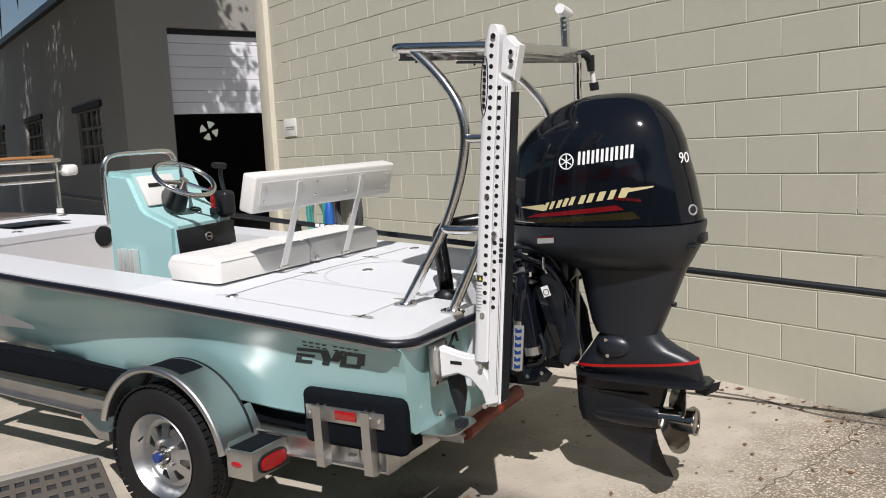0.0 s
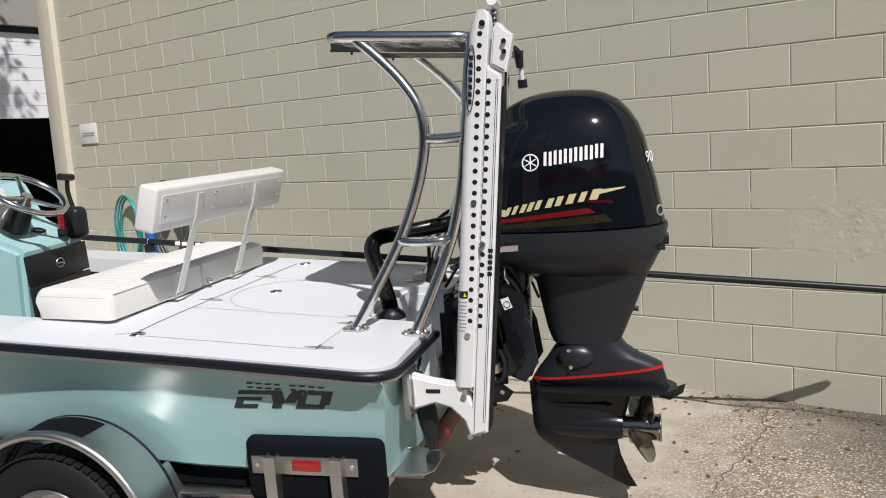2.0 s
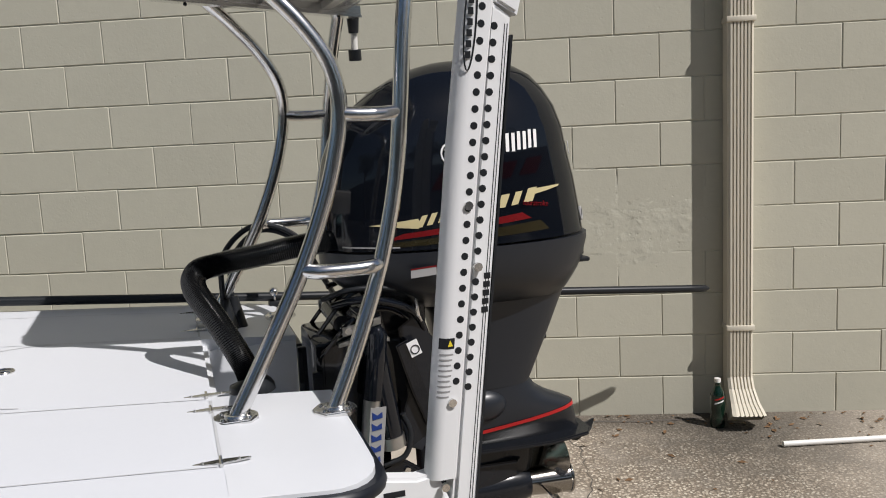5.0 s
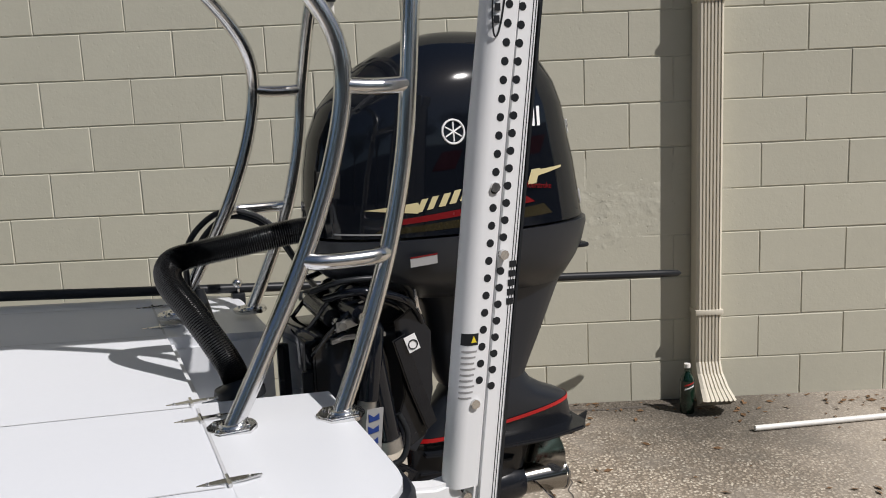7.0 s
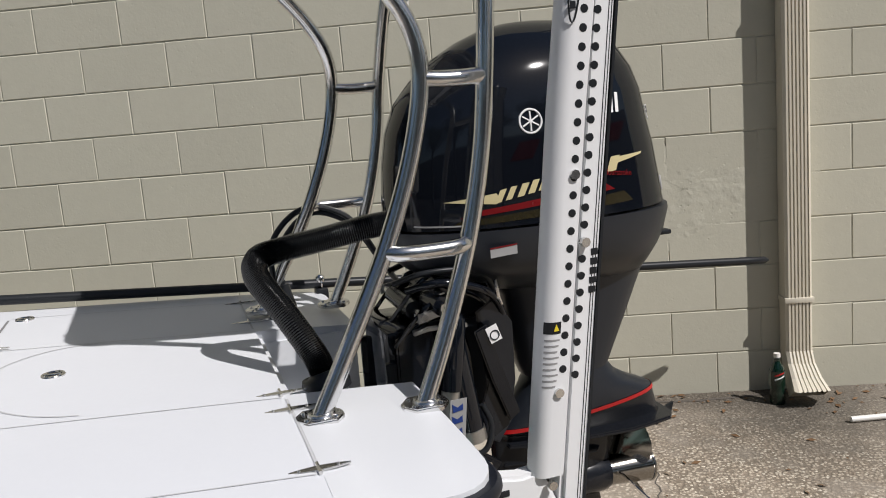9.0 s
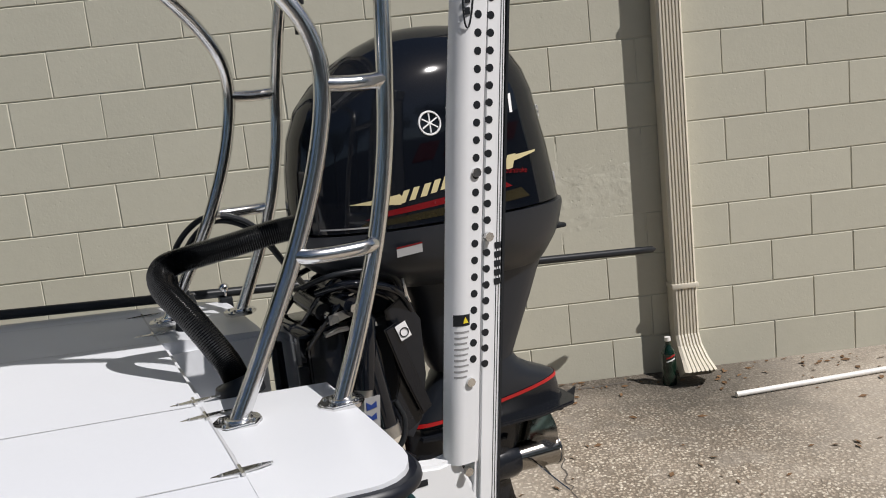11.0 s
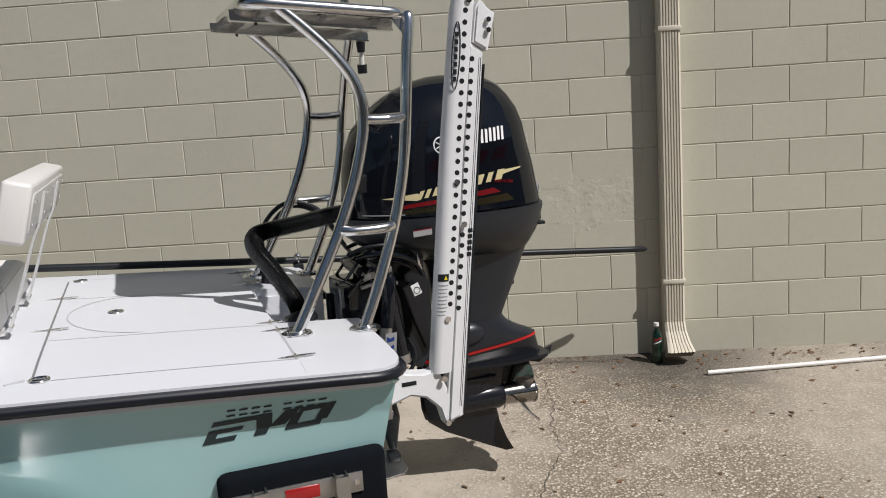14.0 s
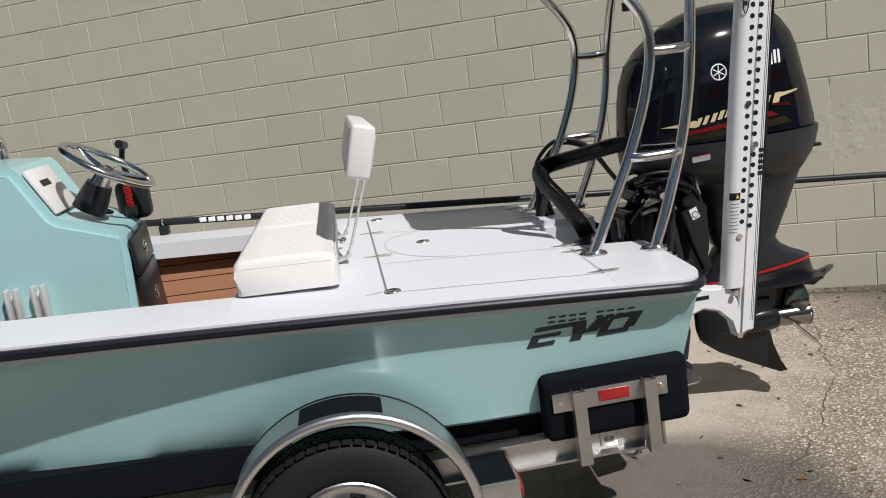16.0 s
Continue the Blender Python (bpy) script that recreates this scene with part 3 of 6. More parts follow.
    # motor well walls
    for s in (1, -1):
        part("well_side", box((0.10, 0.30 * s - 0.012, 0.50), (0.39, 0.30 * s + 0.012, rail_top(0.2) + 0.0)), M_white, boat)
    part("well_front", box((0.372, -0.30, 0.5), (0.39, 0.30, rail_top(0.38) + 0.0)), M_white, boat)
    part("transom_step", box((0.135, -0.298, 0.42), (0.37, 0.298, 0.598), 0.01), M_white, boat)


def build_rub_rail():
    pts = [(0.092, -p) for p in np.linspace(0.30, 0.70, 4)]
    for a in np.linspace(0, 90, 8):
        pts.append((0.205 - 0.113 * math.cos(radians(a)), -0.747 - 0.113 * math.sin(radians(a))))
    for f in np.linspace(0.3, 5.26, 40):
        pts.append((f, -(beam(f) + 0.0)))
    side = [Vector((f, p, rail_top(f) - 0.020)) for f, p in pts]
    for s in (1, -1):
        rings = []
        n = len(side)
        for i in range(n):
            v = side[i]
            d = (side[min(i + 1, n - 1)] - side[max(i - 1, 0)])
            d.z = 0
            d.normalize()
            o = Vector((d.y, -d.x, 0))
            prof = [(-0.012, 0.014), (0.008, 0.014), (0.015, 0.008), (0.017, 0.0), (0.015, -0.008), (0.008, -0.014), (-0.012, -0.014)]
            rings.append([Vector((v.x + o.x * a, s * -(v.y + o.y * a), v.z + b)) for a, b in prof])
        part("rub_rail", loft(rings), M_rub, boat, "black rubber rub rail")


build_hull()
build_deck()
build_rub_rail()


# ---- outboard motor ----
def build_motor():
    t = thing("outboard_motor", (-0.3, 0, 0.3), "glossy black and dark grey four-stroke outboard motor on the transom", "outboard motor", m=rolled(0, 0.95) @ Matrix.Translation((-0.009, 0, 0)))
    lev = [(1.120, .062, -.742, .2235), (1.145, .061, -.737, .2225), (1.2, .059, -.728, .2205), (1.28, .053, -.713, .2165), (1.36, .038, -.692, .210),
           (1.43, .01, -.678, .20), (1.49, -.04, -.655, .18), (1.54, -.10, -.622, .152), (1.58, -.17, -.585, .118), (1.605, -.23, -.54, .082),
           (1.62, -.29, -.49, .045), (1.626, -.35, -.42, .012)]
    cowl = part("cowling", loft([oval(a, b, w, z, 44, 2.35) for z, a, b, w in lev]), M_gloss, t, "glossy black upper cowling")
    lev = [(1.113, .062, -.75, .2245), (1.098, .062, -.751, .2245), (1.04, .056, -.737, .216), (1.005, .015, -.722, .20), (0.985, -.05, -.71, .185), (0.955, -.13, -.695, .155), (0.93, -.19, -.68, .122)]
    part("lower_cowling", loft([oval(a, b, w, z, 44, 2.5) for z, a, b, w in lev]), M_grey, t, "dark grey lower cowling")
    lev = [(0.955, -.20, -.69, .118), (0.90, -.243, -.665, .11), (0.80, -.262, -.625, .095), (0.70, -.282, -.582, .082), (0.655, -.30, -.562, .078)]
    part("leg", loft([oval(a, b, w, z, 36, 2.8) for z, a, b, w in lev]), M_grey, t)
    lev = [(0.662, -.325, -.562, .076), (0.63, -.30, -.585, .078), (0.60, -.27, -.635, .08), (0.575, -.235, -.69, .078), (0.56, -.215, -.714, .074)]
    def slanted(a, b, w, z, n, e, k=1.0):
        """A level outline tipped so that it rises towards the stern."""
        return [Vector((v.x, v.y, v.z - k * .10 * max(v.x + .715, 0))) for v in oval(a, b, w, z, n, e)]
    tip = {0.575: .7, 0.56: 1.0, 0.60: .35}
    part("gearcase_top", loft([slanted(a, b, w, z, 36, 2.6, tip.get(z, 0)) for z, a, b, w in lev]), M_grey, t)
    lev = [(0.56, -.215, -.714, .074), (0.545, -.208, -.718, .072), (0.485, -.20, -.735, .05), (0.465, -.20, -.745, .048)]
    part("gearcase_foot", loft([slanted(a, b, w, z, 36, 2.6, 1.0 if z > .54 else 0) for z, a, b, w in lev]), M_jet, t)
    # red stripe that runs round the rear of the case
    lev = [(0.560, -.213, -.7155, .0755), (0.548, -.208, -.7195, .0735)]
    r0, r1 = [[Vector((v.x, v.y, v.z - .10 * max(v.x + .715, 0))) for v in oval(a, b, w + 0.0012, z, 72, 2.6)] for z, a, b, w in lev]
    part("stripe", loft([r0, r1], cap=False), M_dred, t, "red stripe")
    # anti-ventilation plate
    part("plate", prism([(-.23, -.05), (-.34, -.085), (-.60, -.105), (-.74, -.08), (-.768, -.04), (-.768, .04), (-.74, .08), (-.60, .105), (-.34, .085), (-.23, .05)], 2, .455, .468, 0.004), M_jet, t)
    part("plate", prism([(-.22, -.03), (-.34, -.05), (-.5, -.06), (-.55, 0), (-.5, .06), (-.34, .05), (-.22, .03)], 2, .395, .405, 0.003), M_jet, t)
    lev = [(0.48, -.192, -.60, .045), (0.40, -.195, -.585, .042), (0.30, -.200, -.555, .046), (0.25, -.214, -.545, .034)]
    part("strut", loft([oval(a, b, w, z, 28, 2.2) for z, a, b, w in lev]), M_jet, t)
    # torpedo and skeg
    rings = []
    for f, r in ((-.21, .004), (-.22, .016), (-.25, .032), (-.31, .046), (-.39, .052), (-.47, .054), (-.535, .052), (-.558, .046)):
        rings.append([Vector((f, r * math.cos(a), 0.300 + r * 1.1 * math.sin(a))) for a in (2 * math.pi * i / 24 for i in range(24))])
    part("torpedo", loft(rings), M_jet, t)
    rings = []
    for z, a, b, w in ((0.27, -.216, -.535, .034), (0.235, -.228, -.535, .020), (0.18, -.30, -.545, .012), (0.10, -.455, -.575, .007), (0.045, -.565, -.605, .004)):
        rings.append(oval(a, b, w, z, 20, 2.0))
    part("skeg", loft(rings), M_jet, t)
    # propeller
    c = Vector((-.605, 0, .298))
    hub = part("propeller", rod((-.555, 0, .298), (-.70, 0, .294), .044, 28, r2=.053), M_prop, t, "polished steel propeller")
    part("exhaust_ring", torus((-.70, 0, .294), .050, .006, (1, 0, 0)), M_prop, hub)
    for k in range(3):
        a0 = 2 * math.pi * k / 3 + 1.35
        rings = []
        for i in range(9):
            u = i / 8
            r = 0.040 + 0.14 * u
            half = 0.060 * math.sin(math.pi * min(0.22 + 0.78 * u, 0.985)) + 0.004
            row = []
            for j in range(7):
                v = (j / 6 - 0.5) * 2
                ang = a0 + v * half / max(r, 0.06) * 1.05 + 0.35 * u
                x = c.x + v * half * 0.75 - 0.015 - 0.03 * u
                row.append(Vector((x, r * math.cos(ang), c.z + r * math.sin(ang))))
            rings.append(row)
        bm = loft(rings, cap=False, closed=False)
        bmesh.ops.solidify(bm, geom=bm.faces[:], thickness=0.004)
        part("blade", bm, M_prop, hub)
    part("trim_tab", prism([(-.70, .45), (-.765, .462), (-.80, .475), (-.79, .44), (-.74, .41), (-.70, .42)], 1, -.006, .006, 0.002), M_black, t)
    # pivot cover on the leg
    for s in (1, -1):
        cover = part("pivot_cover", dome((-.392, .068 * s, .602), 1.0, 24, 12, scale=(.074, .034, .049)), M_grey, t)
        for dx, dz in ((.026, .033), (.020, -.034)):
            part("bolt", rod((-.392 + dx, .080 * s, .602 + dz), (-.392 + dx, .098 * s, .602 + dz), .008, 10), M_steel, cover)
    # bracket and swivel between transom and leg
    for s in (1, -1):
        part("clamp_bracket", prism([(.015, .93), (-.03, .975), (-.075, .95), (-.105, .80), (-.12, .60), (-.10, .53), (-.05, .54), (.0, .64)], 1, .10 * s, .125 * s, 0.006), M_gloss, t)
    part("swivel", box((-.215, -.045, .50), (-.13, .045, .95), 0.025), M_jet, t)
    for s in (1, -1):
        part("swivel_bracket", prism([(-.08, .90), (-.16, .87), (-.225, .72), (-.245, .58), (-.19, .50), (-.12, .53), (-.125, .66), (-.075, .80)], 1, .065 * s, .085 * s, 0.006), M_grey, t)
    part("tilt_tube", rod((-.03, -.135, .945), (-.03, .135, .945), .021, 16), M_jet, t)
    for s in (1, -1):
        nut = part("tilt_nut", rod((-.03, .135 * s, .945), (-.03, .152 * s, .945), .02, 6), M_steel, t)
        part("stud", rod((-.03, .15 * s, .945), (-.03, .168 * s, .945), .010, 10), M_steel, nut)
    cyl = part("steering_cylinder", rod((.03, -.10, .915), (.03, .10, .915), .024, 16), M_jet, t)
    part("steering_rod", rod((.03, -.19, .915), (.03, .19, .915), .010, 12), M_steel, cyl, "polished steering rod")
    for s in (1, -1):
        part("rod_arm", prism([(.045, .925), (-.06, .945), (-.06, .925), (.045, .900)], 1, .178 * s, .188 * s, .003), M_mill, cyl)
    part("pivot_bolt", rod((-.10, -.14, .585), (-.10, .14, .585), .016, 12), M_steel, t)
    part("lower_bolt", rod((-.02, -.14, .64), (-.02, .14, .64), .010, 8), M_steel, t)
    part("engine_block", box((-.22, -.10, .86), (-.02, .10, 1.0), 0.03), M_jet, t)
    part("tilt_ram", rod((-.02, .035, .50), (-.13, .035, .84), .024), M_gloss, t)
    part("ram_rod", rod((-.02, .035, .50), (.03, .035, .40), .012), M_steel, t)
    for y, z0 in ((.15, .84), (-.14, .84), (.12, .90)):
        pts = smooth_path([(.10, y, z0), (.02, y + .03, z0 + .10), (-.08, y + .02, z0 + .12), (-.18, y - .03, z0 + .04), (-.22, y - .06, z0 - .06)], 6)
        part("cable", tube(pts, .0062, 8), M_gloss, t)
    part("handle", box((-.738, .05, 1.020), (-.70, .105, 1.034), 0.005), M_black, t)
    part("latch", box((-.752, -.04, 1.03), (-.71, .04, 1.066), 0.005), M_black, t)
    part("knob", rod((-.60, 0, .78), (-.632, 0, .775), .010, 10), M_black, t)
    return t, cowl


motor, cowl = build_motor()


# ---- poling platform ----
def build_platform():
    t = thing("poling_platform", (0.15, 0, 0.8), "polished aluminium tube poling platform with ladder-like legs on the aft deck", "poling platform", m=rolled(.475, 1.15, 2.2) @ Matrix.Translation((0, .005, .006)))
    R = 0.0195

    def shift(z):
        """The starboard legs spread a little wider at half height."""
        return .06 * min(max(z - .8, 0) / .6, 1) * min(max(1.84 - z, 0) / .35, 1)
    for s in (1, -1):
        front = smooth_path([(.345, .475 * s, .800), (.27, .452 * s, .93), (.165, .418 * s, 1.12), (.092, .404 * s, 1.30), (.056, .40 * s, 1.46),
                             (.068, .395 * s, 1.57), (.125, .385 * s, 1.665), (.21, .37 * s, 1.755), (.295, .36 * s, 1.830)], 6)
        rear = smooth_path([(.120, .475 * s, .790), (.055, .452 * s, .93), (-.022, .418 * s, 1.12), (-.068, .404 * s, 1.30), (-.09, .398 * s, 1.47),
                            (-.108, .385 * s, 1.65), (-.126, .370 * s, 1.775), (-.126, .358 * s, 1.798)], 6)
        if s < 0:
            front, rear = ([Vector((v.x + .01 * min((v.z - .8) / .4, 1), v.y - shift(v.z), v.z - .008)) for v in q] for q in (front, rear))
        part("leg", tube(front, R, 16), M_alu, t)
        part("leg", tube(rear, R, 16), M_alu, t)
        for z, a, b, y in ((1.115, .168, -.02, .418), (1.468, .056, -.09, .398)):
            g = shift(z) if s < 0 else 0
            out = .024 * s if z < 1.3 else .006 * s
            x0, x1, yy, zz = a + .16 * g, b + .16 * g, y * s - g, z - .1 * g
            part("rung", tube(smooth_path([(x0, yy, zz), (x0 - .035, yy + out * .85, zz - .003), ((x0 + x1) / 2, yy + out, zz - .004), (x1 + .035, yy + out * .85, zz - .003), (x1, yy, zz)], 5), R * .92, 14), M_alu, t)
        for f, z in ((.345, .806), (.120, .792)):
            flange = part("flange", prism([(f + .05, (.475 + .012) * s), (f + .03, (.475 + .04) * s), (f - .03, (.475 + .04) * s), (f - .05, (.475 + .012) * s),
                                  (f - .05, (.475 - .012) * s), (f - .03, (.475 - .04) * s), (f + .03, (.475 - .04) * s), (f + .05, (.475 - .012) * s)], 2, z - .008, z + .005, 0.003), M_alu, t)
            weld = [(f - .004 + .0235 * math.cos(u), .474 * s + .0235 * math.sin(u), z + .006) for u in (2 * math.pi * i / 24 for i in range(24))]
            part("weld", tube(weld, .006, 8, closed=True), M_alu, flange)
            for dx, dy in ((.03, .02), (-.03, .02), (.03, -.02), (-.03, -.02)):
                part("screw", dome((f + dx, .475 * s + dy, z + .005), .005, 8, 4), M_steel, flange)
    # rounded tube rim
    r, f0, f1, w, z = .075, -.128, .40, .366, 1.845
    rim = []

    def zr(x):
        return z - .086 * (f1 - x)
    for cx, cy, a0 in ((f1 - r, w - r, 0), (f0 + r, w - r, 90), (f0 + r, -w + r, 180), (f1 - r, -w + r, 270)):
        for a in np.linspace(a0, a0 + 90, 7):
            x = cx + r * math.cos(radians(a))
            rim.append((x, cy + r * math.sin(radians(a)), zr(x)))
    part("rim", tube(rim, .0205, 14, closed=True), M_alu, t)
    part("step_plate", prism([(f0 + .015, zr(f0) - .004), (f1 - .015, z - .004), (f1 - .015, z + .006), (f0 + .015, zr(f0) + .006)], 1, -w + .015, w - .015), M_mill, t, "thin aluminium standing plate")
    # two channel beams run fore and aft below the plate
    for p, a, b in ((.225, .432, -.11), (-.285, .445, -.165)):
        part("beam", prism([(a, zr(a) - .040), (a, zr(a) - .012), (b, zr(b) - .012), (b, zr(b) - .040)], 1, p - .022, p + .022, .006), M_alu, t, "square aluminium beam")
        part("beam_lip", prism([(a, zr(a) - .047), (a, zr(a) - .040), (b, zr(b) - .040), (b, zr(b) - .047)], 1, p - .03, p + .03, .002), M_alu, t)
    for f in (.33, .12, -.06):
        part("cross_beam", box((f - .016, -.33, zr(f) - .03), (f + .016, .33, zr(f) - .007), .004), M_mill, t)
    for p in (.225, -.285):
        part("screw", dome((.35, p + .02, zr(.35) - .052), .006, 8, 4, scale=(1, 1, -1)), M_black, t)
    part("gusset", prism([(-.115, 1.80), (-.06, 1.80), (-.115, 1.73)], 1, .352, .358), M_alu, t)
    # push-pole cup on a post
    part("cup_post", rod((-.09, -.312, 1.80), (-.09, -.312, 1.955), .019, 16), M_alu, t)
    part("cup", tube([(-.09, -.36, 1.975), (-.09, -.262, 1.99)], .022, 14), M_pp, t, "white plastic pole cup")
    for z2 in (1.90, 1.92, 1.94):
        part("band", torus((-.09, -.312, z2), .0195, .003), M_steel, t)
    # stern light on its side
    part("light_bracket", tube(smooth_path([(-.12, -.34, 1.785), (-.155, -.37, 1.79), (-.168, -.395, 1.765)], 4), .018, 10), M_black, t)
    part("light_body", rod((-.168, -.398, 1.785), (-.17, -.405, 1.715), .022, 14, r2=.016), M_black, t)
    part("light_lens", rod((-.172, -.41, 1.72), (-.174, -.42, 1.665), .011, 12), M_pvc, t)
    part("light_cap", rod((-.174, -.42, 1.665), (-.176, -.425, 1.63), .021, 14), M_black, t)


build_platform()


# ---- shallow-water anchor ----
def build_anchor():
    t = thing("anchor_pole", (-.1, .64, .475), "white folding anchor arm with round holes bolted to the transom", "boat anchor", m=rolled(.6, .9, 2.7) @ Matrix.Translation((.002, .008, -.002)))

    def fr(z):
        return -.052 - .103 * (z - .66)
    # long arm
    y0, y1 = .565, .636
    # the front arm is a D-shaped extrusion with a rounded top
    mid, half = (y0 + .004 + y1) / 2, (y1 - y0 - .004) / 2
    rings = []
    for z, k in ((.655, 1), (1.0, 1), (1.4, 1), (1.79, 1), (1.815, .93), (1.835, .80), (1.848, .60), (1.855, .34)):
        d = [(.004, -half), (.0, -half + .004), (.0, half - .004), (.004, half)]
        d += [(.036 + .030 * math.sin(radians(a)), half * math.cos(radians(a))) for a in range(0, 181, 15)]
        c0 = -.10 * min(max(z - 1.70, 0) / .12, 1) * .12
        rings.append([Vector((fr(z) - .066 + c0 + .033 + (u - .033) * k, mid + v, z)) for u, v in d])
    part("arm", loft(rings), M_pp, t)
    part("arm", prism([(fr(.48) - .064, .475), (fr(1.70) - .064, 1.698), (fr(1.665) - .118, 1.662), (fr(.50) - .122, .495)], 1, y0, y1 - .006, .010), M_pp, t)
    part("back_strip", box((0, 0.004, 0), (.005, y1 - y0 - .012, 1.13), m=Matrix.Translation((fr(.50) - .1265, y0, .50)) @ Matrix.Rotation(-.103, 4, "Y")), M_black, t)
    head = part("head", prism([(-.255, 1.80), (-.268, 1.815), (-.276, 1.812), (-.290, 1.794), (-.304, 1.783), (-.316, 1.777), (-.288, 1.664), (-.240, 1.692)], 1, y0 + .008, y1 - .006, .006), M_pp, t)
    for f, z in ((-.288, 1.757), (-.287, 1.726)):
        part("bolt", rod((f, y1 - .006, z), (f, y1 + .006, z), .008, 10), M_steel, head)
    k = 0
    for off, z0, z1, n in ((.048, .883, 1.785, 27), (.080, .864, 1.642, 24)):
        for i in range(n):
            z = z0 + (z1 - z0) * i / (n - 1)
            y = y1 + .0006 if off < .06 else y1 - .0054
            part("hole", rod((fr(z) - off, y - .004, z), (fr(z) - off, y, z), .0082, 10), M_black, t)
    for off, z in ((.040, .638), (.042, .835), (.048, 1.27), (.080, 1.135), (.063, .484), (.055, 1.815)):
        part("bolt", rod((fr(z) - off, y1 - .004, z), (fr(z) - off, y1 + .006, z), .010, 8), M_steel, t)
    part("warning_sign", prism([(fr(.97) - .034, .964), (fr(.97) - .022, .964), (fr(.97) - .028, .978)], 1, y1 + .0010, y1 + .0016), M_yellow, t)
    for off in (.104, .110):
        part("pinstripe", box((0, 0, 0), (.0018, .0012, 1.122), m=Matrix.Translation((fr(.53) - off, y1 - .0066, .53)) @ Matrix.Rotation(-.103, 4, "Y")), M_black, t)
    # bracket to the transom
    part("bracket", prism([(.10, .690), (.03, .672), (-.03, .662), (-.075, .668), (-.135, .53), (-.125, .475), (-.09, .475), (-.075, .53), (-.03, .575), (.02, .59), (.10, .565)],
                          1, .575, .622, .008), M_pp, t)
    plate = part("mount_plate", box((.098, .552, .545), (.118, .667, .71), .004), M_mill, t)
    for y in (.567, .652):
        for z in (.56, .695):
            part("bolt", rod((.094, y, z), (.10, y, z), .009, 8), M_steel, plate)
    part("slot", box((.0, .621, .628), (.05, .6235, .642), .001), M_black, t)
    # warning label and marks
    def wrap(u0, u1, z0, z1, mat, name, lift):
        """A label bent round the arm's rounded front; u counts forward from the arm's back."""
        rows = []
        for z in (z0, z1):
            rows.append([Vector((fr(z) - .066 + u, mid + half * math.sqrt(1 - min(max((u - .036) / .030, 0), .98) ** 2) + lift, z)) for u in np.linspace(u0, u1, 8)])
        part(name, loft(rows, cap=False, closed=False), mat, t)
    wrap(.028, .060, .958, .982, M_black, "warning_label", .0007)
    for i in range(9):
        z = .945 - .012 * i
        wrap(.029 + .002 * (i % 3), .058, z - .0018, z + .0018, M_dgrey, "text_bar", .0006)
    pts = [(fr(1.652) - .024 + .013 * math.cos(a) - .103 * .10 * math.sin(a), y1 + .001, 1.652 + .10 * math.sin(a)) for a in (2 * math.pi * i / 28 for i in range(28))]
    part("mark_ring", tube(pts, .0018, 6, closed=True), M_black, t)
    for i in range(7):
        z = 1.577 + .022 * i
        part("mark_bar", box((fr(z) - .030, y1 + .0002, z), (fr(z) - .018, y1 + .0010, z + .014)), M_black, t)
    for i in range(5):
        z = 1.03 + .019 * i
        part("mark_bar", box((fr(z) - .114, y1 - .0058, z), (fr(z) - .099, y1 - .0048, z + .013)), M_black, t)


build_anchor()


# ---- deck fittings ----
def strip(pts, w, mat, name, parent, lift=0.0012):
    """A thin seam that lies on the deck through (f, p) points."""
    rings = []
    v = [Vector((f, p, 0)) for f, p in pts]
    for i, q in enumerate(v):
        d = (v[min(i + 1, len(v) - 1)] - v[max(i - 1, 0)]).normalized()
        o = Vector((-d.y, d.x, 0)) * w / 2
        rings.append([Vector((q.x + o.x, q.y + o.y, deck_top(q.x + o.x, q.y + o.y) + lift)), Vector((q.x - o.x, q.y - o.y, deck_top(q.x - o.x, q.y - o.y) + lift))])
    return part(name, loft(rings, cap=False, closed=False), mat, parent)


def line(a, b, n=10):
    return [(a[0] + (b[0] - a[0]) * i / n, a[1] + (b[1] - a[1]) * i / n) for i in range(n + 1)]


M_seam = material("deck_seam", (0.50, 0.51, 0.525), 0.6, var=0.05)
for a, b in (((.392, .715), (.392, .33)), ((.392, -.715), (.392, -.33))):
    strip(line(a, b), .006, M_seam, "hatch_seam", boat)
M_gap = material("hatch_gap", (0.20, 0.20, 0.205), 0.7, var=0.05)
strip(line((1.085, .70), (1.085, -.70)), .007, M_gap, "hatch_gap", boat)
for p in (.318, -.318, .722, -.722):
    strip(line((.40, p), (1.08, p)), .0035, M_seam, "hatch_seam", boat)
arc = [(.80 + .245 * math.cos(radians(a)), -.01 + .30 * math.sin(radians(a))) for a in np.linspace(-88, 88, 24)]
strip(arc, .005, M_seam, "hatch_seam", boat)


def build_hinge(f, p):
    z = deck_top(f, p)
    t = part("hinge", prism([(f - .058, p - .002), (f - .03, p - .008), (f, p - .011), (f + .03, p - .008), (f + .058, p - .002),
                             (f + .058, p + .002), (f + .03, p + .008), (f, p + .011), (f - .03, p + .008), (f - .058, p + .002)], 2, z, z + .004, .001), M_steel, boat, "polished steel strap hinge")
    part("pin", rod((f, p - .022, z + .003), (f, p + .022, z + .003), .004, 8), M_steel, t)
    for d in (-.035, .035):
        part("screw", dome((f + d, p, z + .004), .0035, 8, 4), M_mill, t)


for f, p in ((.392, .704), (.395, .40), (.40, .29), (.392, -.704), (.395, -.42), (1.085, .184), (1.085, -.33)):
    build_hinge(f, p)


